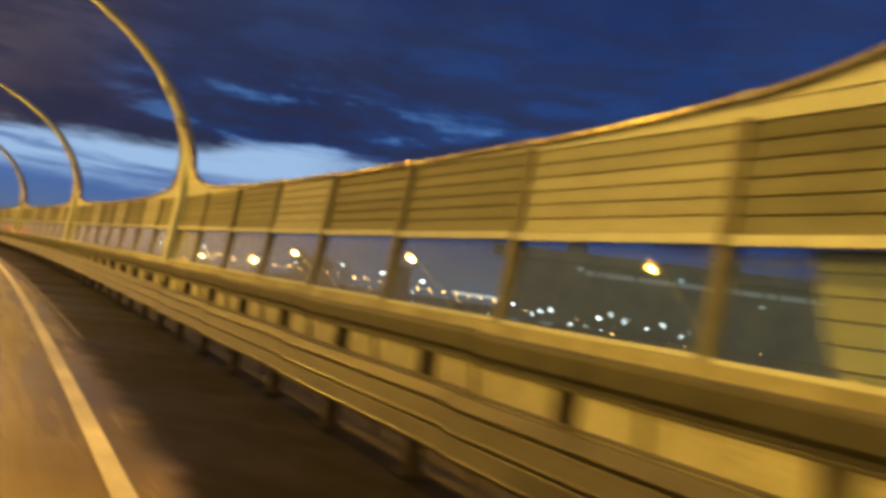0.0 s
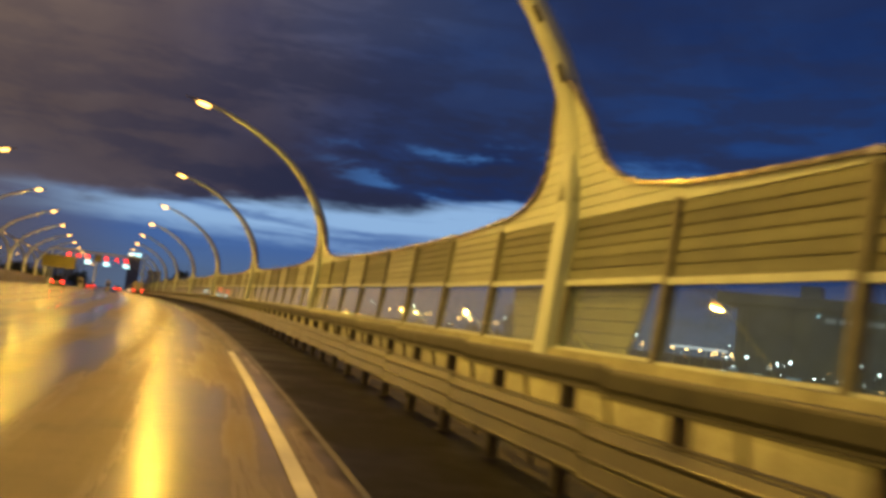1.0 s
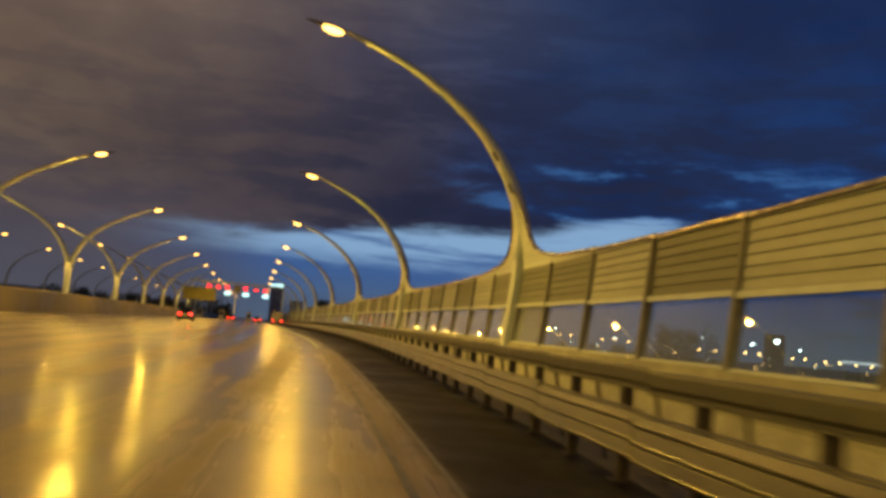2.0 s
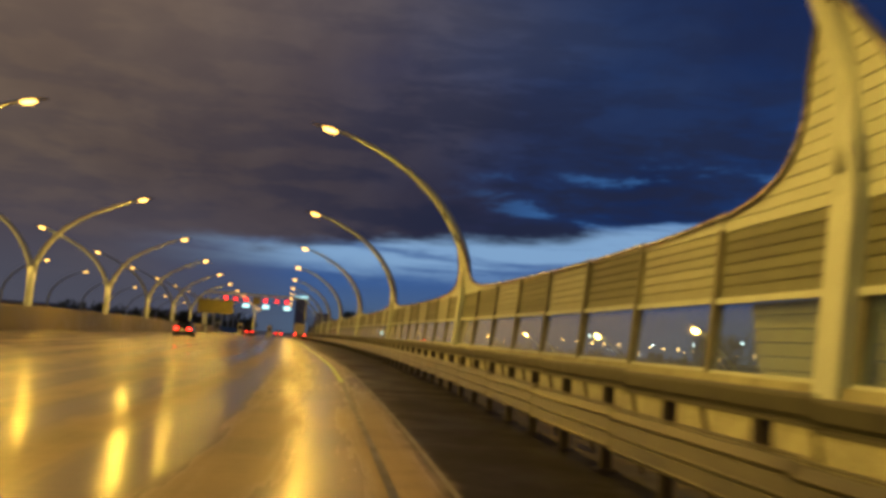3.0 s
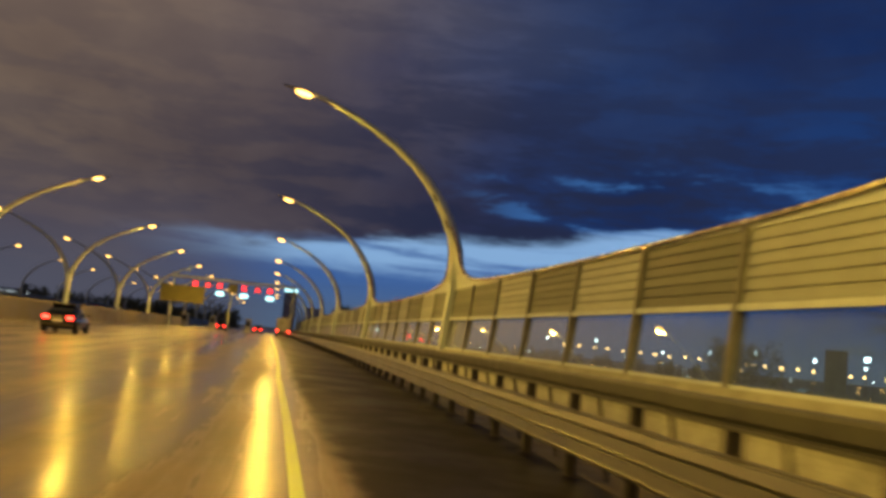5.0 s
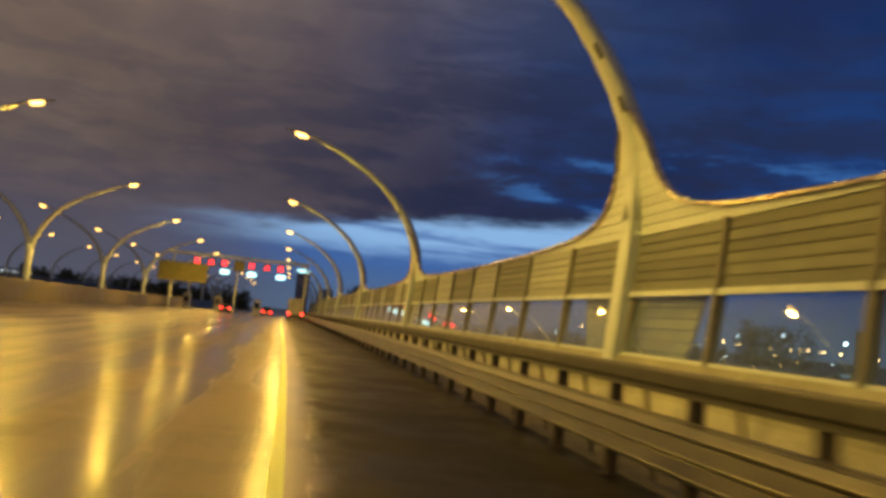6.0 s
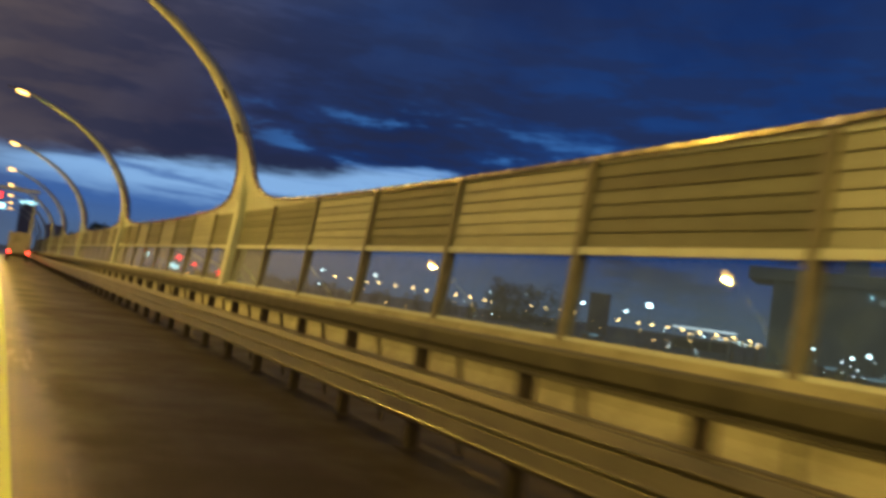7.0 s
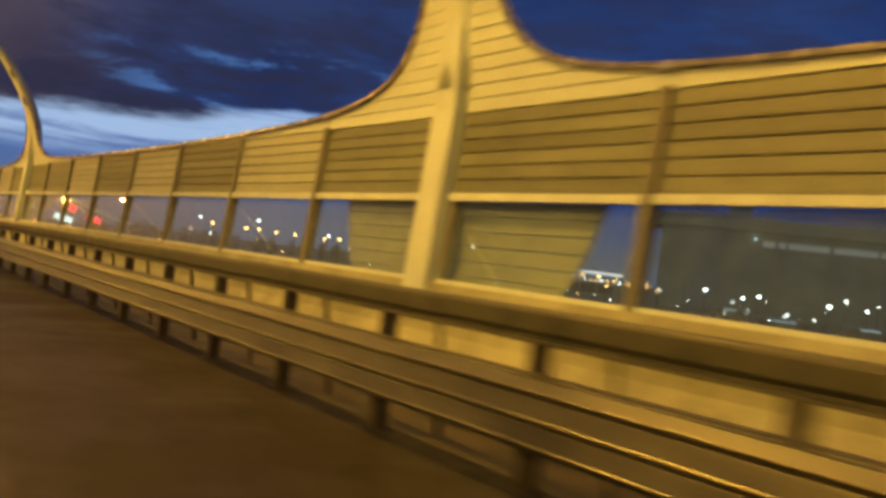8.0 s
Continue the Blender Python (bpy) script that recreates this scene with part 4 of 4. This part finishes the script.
yard_light(38.0, 330, 7.0, -0.72, "made-up low pale building standing for cold light on a yard")
yard_light(55.6, 300, 16.0, -1.05, "made-up low pale building standing for cold light on a yard")
yard_light(52.6, 340, 9.0, -0.75, "made-up low pale building standing for cold light on a yard")
yard_light(60.2, 280, 12.0, -0.95, "made-up low pale building standing for cold light on a yard")


def block(az, r, width, depth, el, rows=0, label="dark distant building with a flat roof"):
    p = polar(az, r)
    top = EYE_Z + r * math.tan(radians(el))
    h = top - p.z
    b = thing("building", Matrix.Translation(p) @ Matrix.Rotation(radians(-az), 4, "Z"), label, "building", "distant buildings")
    part("wall", box((width, depth, h), pose(0, 0, h / 2), 0.1), FACADE, b)
    part("roof", box((width * 0.98, depth * 0.98, 0.8), pose(0, 0, h + 0.3), 0.1), POST, b)
    for j in range(rows):
        for i in range(int(width / 5)):
            if trng.random() < 0.35:
                part("window", box((1.6, 0.12, 1.5), pose(-width / 2 + 3 + 5 * i, -depth / 2 - 0.03, 4 + j * 3.4)), WARM, b, "lit window")
    b["height"] = h
    return b


WARM = glowing("lit_window", (1.0, 0.72, 0.35), 0.9)
block(35.2, 690, 15, 16, 1.75, 0)
tower = block(0.7, 520, 7.5, 12, 2.2, 2, "dark tower block beyond the toll gantry")
part("roof_sign", box((7.6, 0.5, 1.4), pose(0, -5.2, tower["height"] + 1.4), 0.1), CYAN, tower, "pale lit roof sign")
block(2.2, 560, 9, 12, 1.3, 0)
block(48.8, 620, 34, 20, 0.55, 2)
block(58.0, 640, 40, 20, 0.7, 2)
block(-21.0, 700, 60, 20, 0.6, 2)
block(-16.0, 720, 50, 20, 0.55, 2)


def canopy_shed():
    p = polar(44.9, 590, s0=117)
    t = thing("service_station", Matrix.Translation(p) @ Matrix.Rotation(radians(-44.9 + 16), 4, "Z"), "long low canopy with a white lit edge", "building")
    part("canopy", box((42, 12, 0.9), pose(0, 0, 13.6), 0.1), VANPAINT, t)
    part("light_edge", box((42, 0.2, 0.8), pose(0, -6.1, 13.6), 0.05), WHITE_EDGE, t, "white lit edge")
    for x in (-18, -6, 6, 18):
        part("leg", box((0.6, 0.6, 13.1), pose(x, 0, 6.55), 0.05), COLUMN, t)
    part("shop", box((36, 8, 6), pose(0, 4, 3), 0.1), FACADE, t)


canopy_shed()


def industrial_hall():
    """A tall dark works hall whose roof juts out over its end wall."""
    base = at(60) + Vector((452, 301, 0))
    base.z = -7.5
    t = thing("industrial_hall", Matrix.Translation(base) @ Matrix.Rotation(radians(-52), 4, "Z"), "huge dark slate-coloured works hall with few lights", "building")
    part("wall", box((226, 44, 44), pose(3, 0, 22), 0.3), SLATE, t)
    part("roof", box((240, 48, 7), pose(-3, 0, 47.5), 0.4), SLATE, t)
    band = part("window_band", box((160, 0.6, 3.2), pose(22, -22.2, 38), 0.1), DIMBAND, t, "dull lit window band")
    for i in range(7):
        part("mullion", box((0.8, 0.8, 3.4), pose(-46 + 22 * i, -22.6, 38), 0.05), POST, band)
    for i in range(9):
        part("buttress", box((1.6, 1.2, 43), pose(-104 + 26.5 * i, -22.5, 21.5), 0.1), SLATE, t)
    for x, z in ((-62, 40.2), (4, 41.0), (55, 30.5)):
        part("wall_lamp", box((0.9, 0.8, 0.8), pose(x, -23.2, z), 0.2), CYAN, t, "cold white wall lamp")
    for x, w, h in ((-70, 12, 9), (30, 20, 6)):
        part("roof_house", box((w, 18, h), pose(x, 4, 51 + h / 2), 0.2), SLATE, t)


industrial_hall()


def lit_depot():
    """A long low depot with rows of white lamps under its eaves."""
    t = thing("depot", Matrix.Translation(polar(-17.0, 700)) @ Matrix.Rotation(radians(17.0), 4, "Z"), "long low depot with white lamps along its eaves", "building")
    part("wall", box((66, 24, 15), pose(0, 0, 7.5), 0.2), SLATE, t)
    part("roof", box((69, 27, 1.2), pose(0, 0, 16.9), 0.2), FACADE, t)
    for x, w in ((-28, 7), (-18, 9), (-6, 10), (5, 8), (14, 5), (22, 8), (30, 3)):
        part("lamp_row", box((w, 0.4, 0.7), pose(x, -12.4, 15.4 - 0.02 * x), 0.1), WHITE_EDGE, t, "white lit lamp row")


lit_depot()
far_pole("flood_mast", -12.7, 640, 0.52, WHITE_LENS, 0.4, *FLOOD)
far_pole("flood_mast", -13.3, 560, 0.25, FAR_LENS, 0.3, "distant floodlight mast with amber light", "distant floodlights")


def crown(seed, n, spread, height, low):
    """A loose crown of small leaf clumps with gaps."""
    g = random.Random(seed)
    verts, faces = [], []
    for _ in range(n):
        a, q = g.uniform(0, 2 * math.pi), g.random() ** 0.6
        h = g.random()
        rad = spread * q * (0.35 + 1.3 * math.sin(math.pi * min(0.95, 0.12 + 0.8 * h))) * 0.7
        c = Vector((rad * math.cos(a), rad * math.sin(a), low + height * h))
        for _ in range(4):
            u = Vector((g.gauss(0, 1), g.gauss(0, 1), g.gauss(0, 1))).normalized() * g.uniform(0.25, 0.6)
            w = Vector((g.gauss(0, 1), g.gauss(0, 1), g.gauss(0, 1))).normalized() * g.uniform(0.25, 0.6)
            o = c + Vector((g.gauss(0, 0.4), g.gauss(0, 0.4), g.gauss(0, 0.4)))
            i = len(verts)
            verts += [o - u, o + w, o + u, o - w]
            faces.append((i, i + 1, i + 2, i + 3))
    return verts, faces


def tree(p, seed, total, label):
    t = thing("tree", Matrix.Translation(p), label, "tree", "trees beyond the road")
    v, f = tube([(0, 0, 0), (0.1, 0, total * 0.3), (0.0, 0.2, total * 0.6), (0.1, 0.1, total * 0.9)], [0.35, 0.28, 0.18, 0.05], 8)
    piece("trunk", mesh_of("trunk", v, f, BARK), t)
    g = random.Random(seed)
    for i in range(4):
        a, z = g.uniform(0, 6.28), total * (0.35 + 0.12 * i)
        v, f = tube([(0, 0, z), (1.2 * math.cos(a), 1.2 * math.sin(a), z + 1.2), (2.4 * math.cos(a), 2.4 * math.sin(a), z + 2.9)], [0.13, 0.09, 0.03], 6)
        piece("limb", mesh_of("limb", v, f, BARK), t)
    piece("crown", mesh_of("crown", *crown(seed, 420, total * 0.26, total * 0.72, total * 0.28), FOLIAGE), t, "dark leafy crown")


tree(polar(4.2, 300), 1, 17.5, "dark leafy tree standing beyond the noise barrier")
tree(polar(5.4, 330), 2, 15.5, "dark leafy tree standing beyond the noise barrier")
tree(polar(3.2, 340), 5, 15.0, "dark leafy tree standing beyond the noise barrier")


def woods(seed, count, az0, az1, r0, r1, h0, h1, name, size=1.0, s0=60):
    g = random.Random(seed)
    verts, faces = [], []
    for i in range(count):
        p = polar(g.uniform(az0, az1), g.uniform(r0, r1), s0=s0)
        h = g.uniform(h0, h1)
        v, f = crown(seed * 100 + i, 70, h * 0.24 / size, h * 0.88 / size, h * 0.1 / size)
        k = len(verts)
        verts += [Vector(q) * size + p for q in v]
        faces += [tuple(j + k for j in q) for q in f]
    tagged(piece(name, mesh_of(name, verts, faces, FOLIAGE)), "dark belt of distant leafy trees", "trees", "", "stuff")


woods(11, 150, -15.5, -2.6, 330, 430, 11, 15.5, "woods")
woods(12, 34, 29.8, 33.6, 500, 540, 21, 29, "grove", 1.0, 90)
woods(13, 50, 12, 28, 560, 660, 9, 13, "hedge")
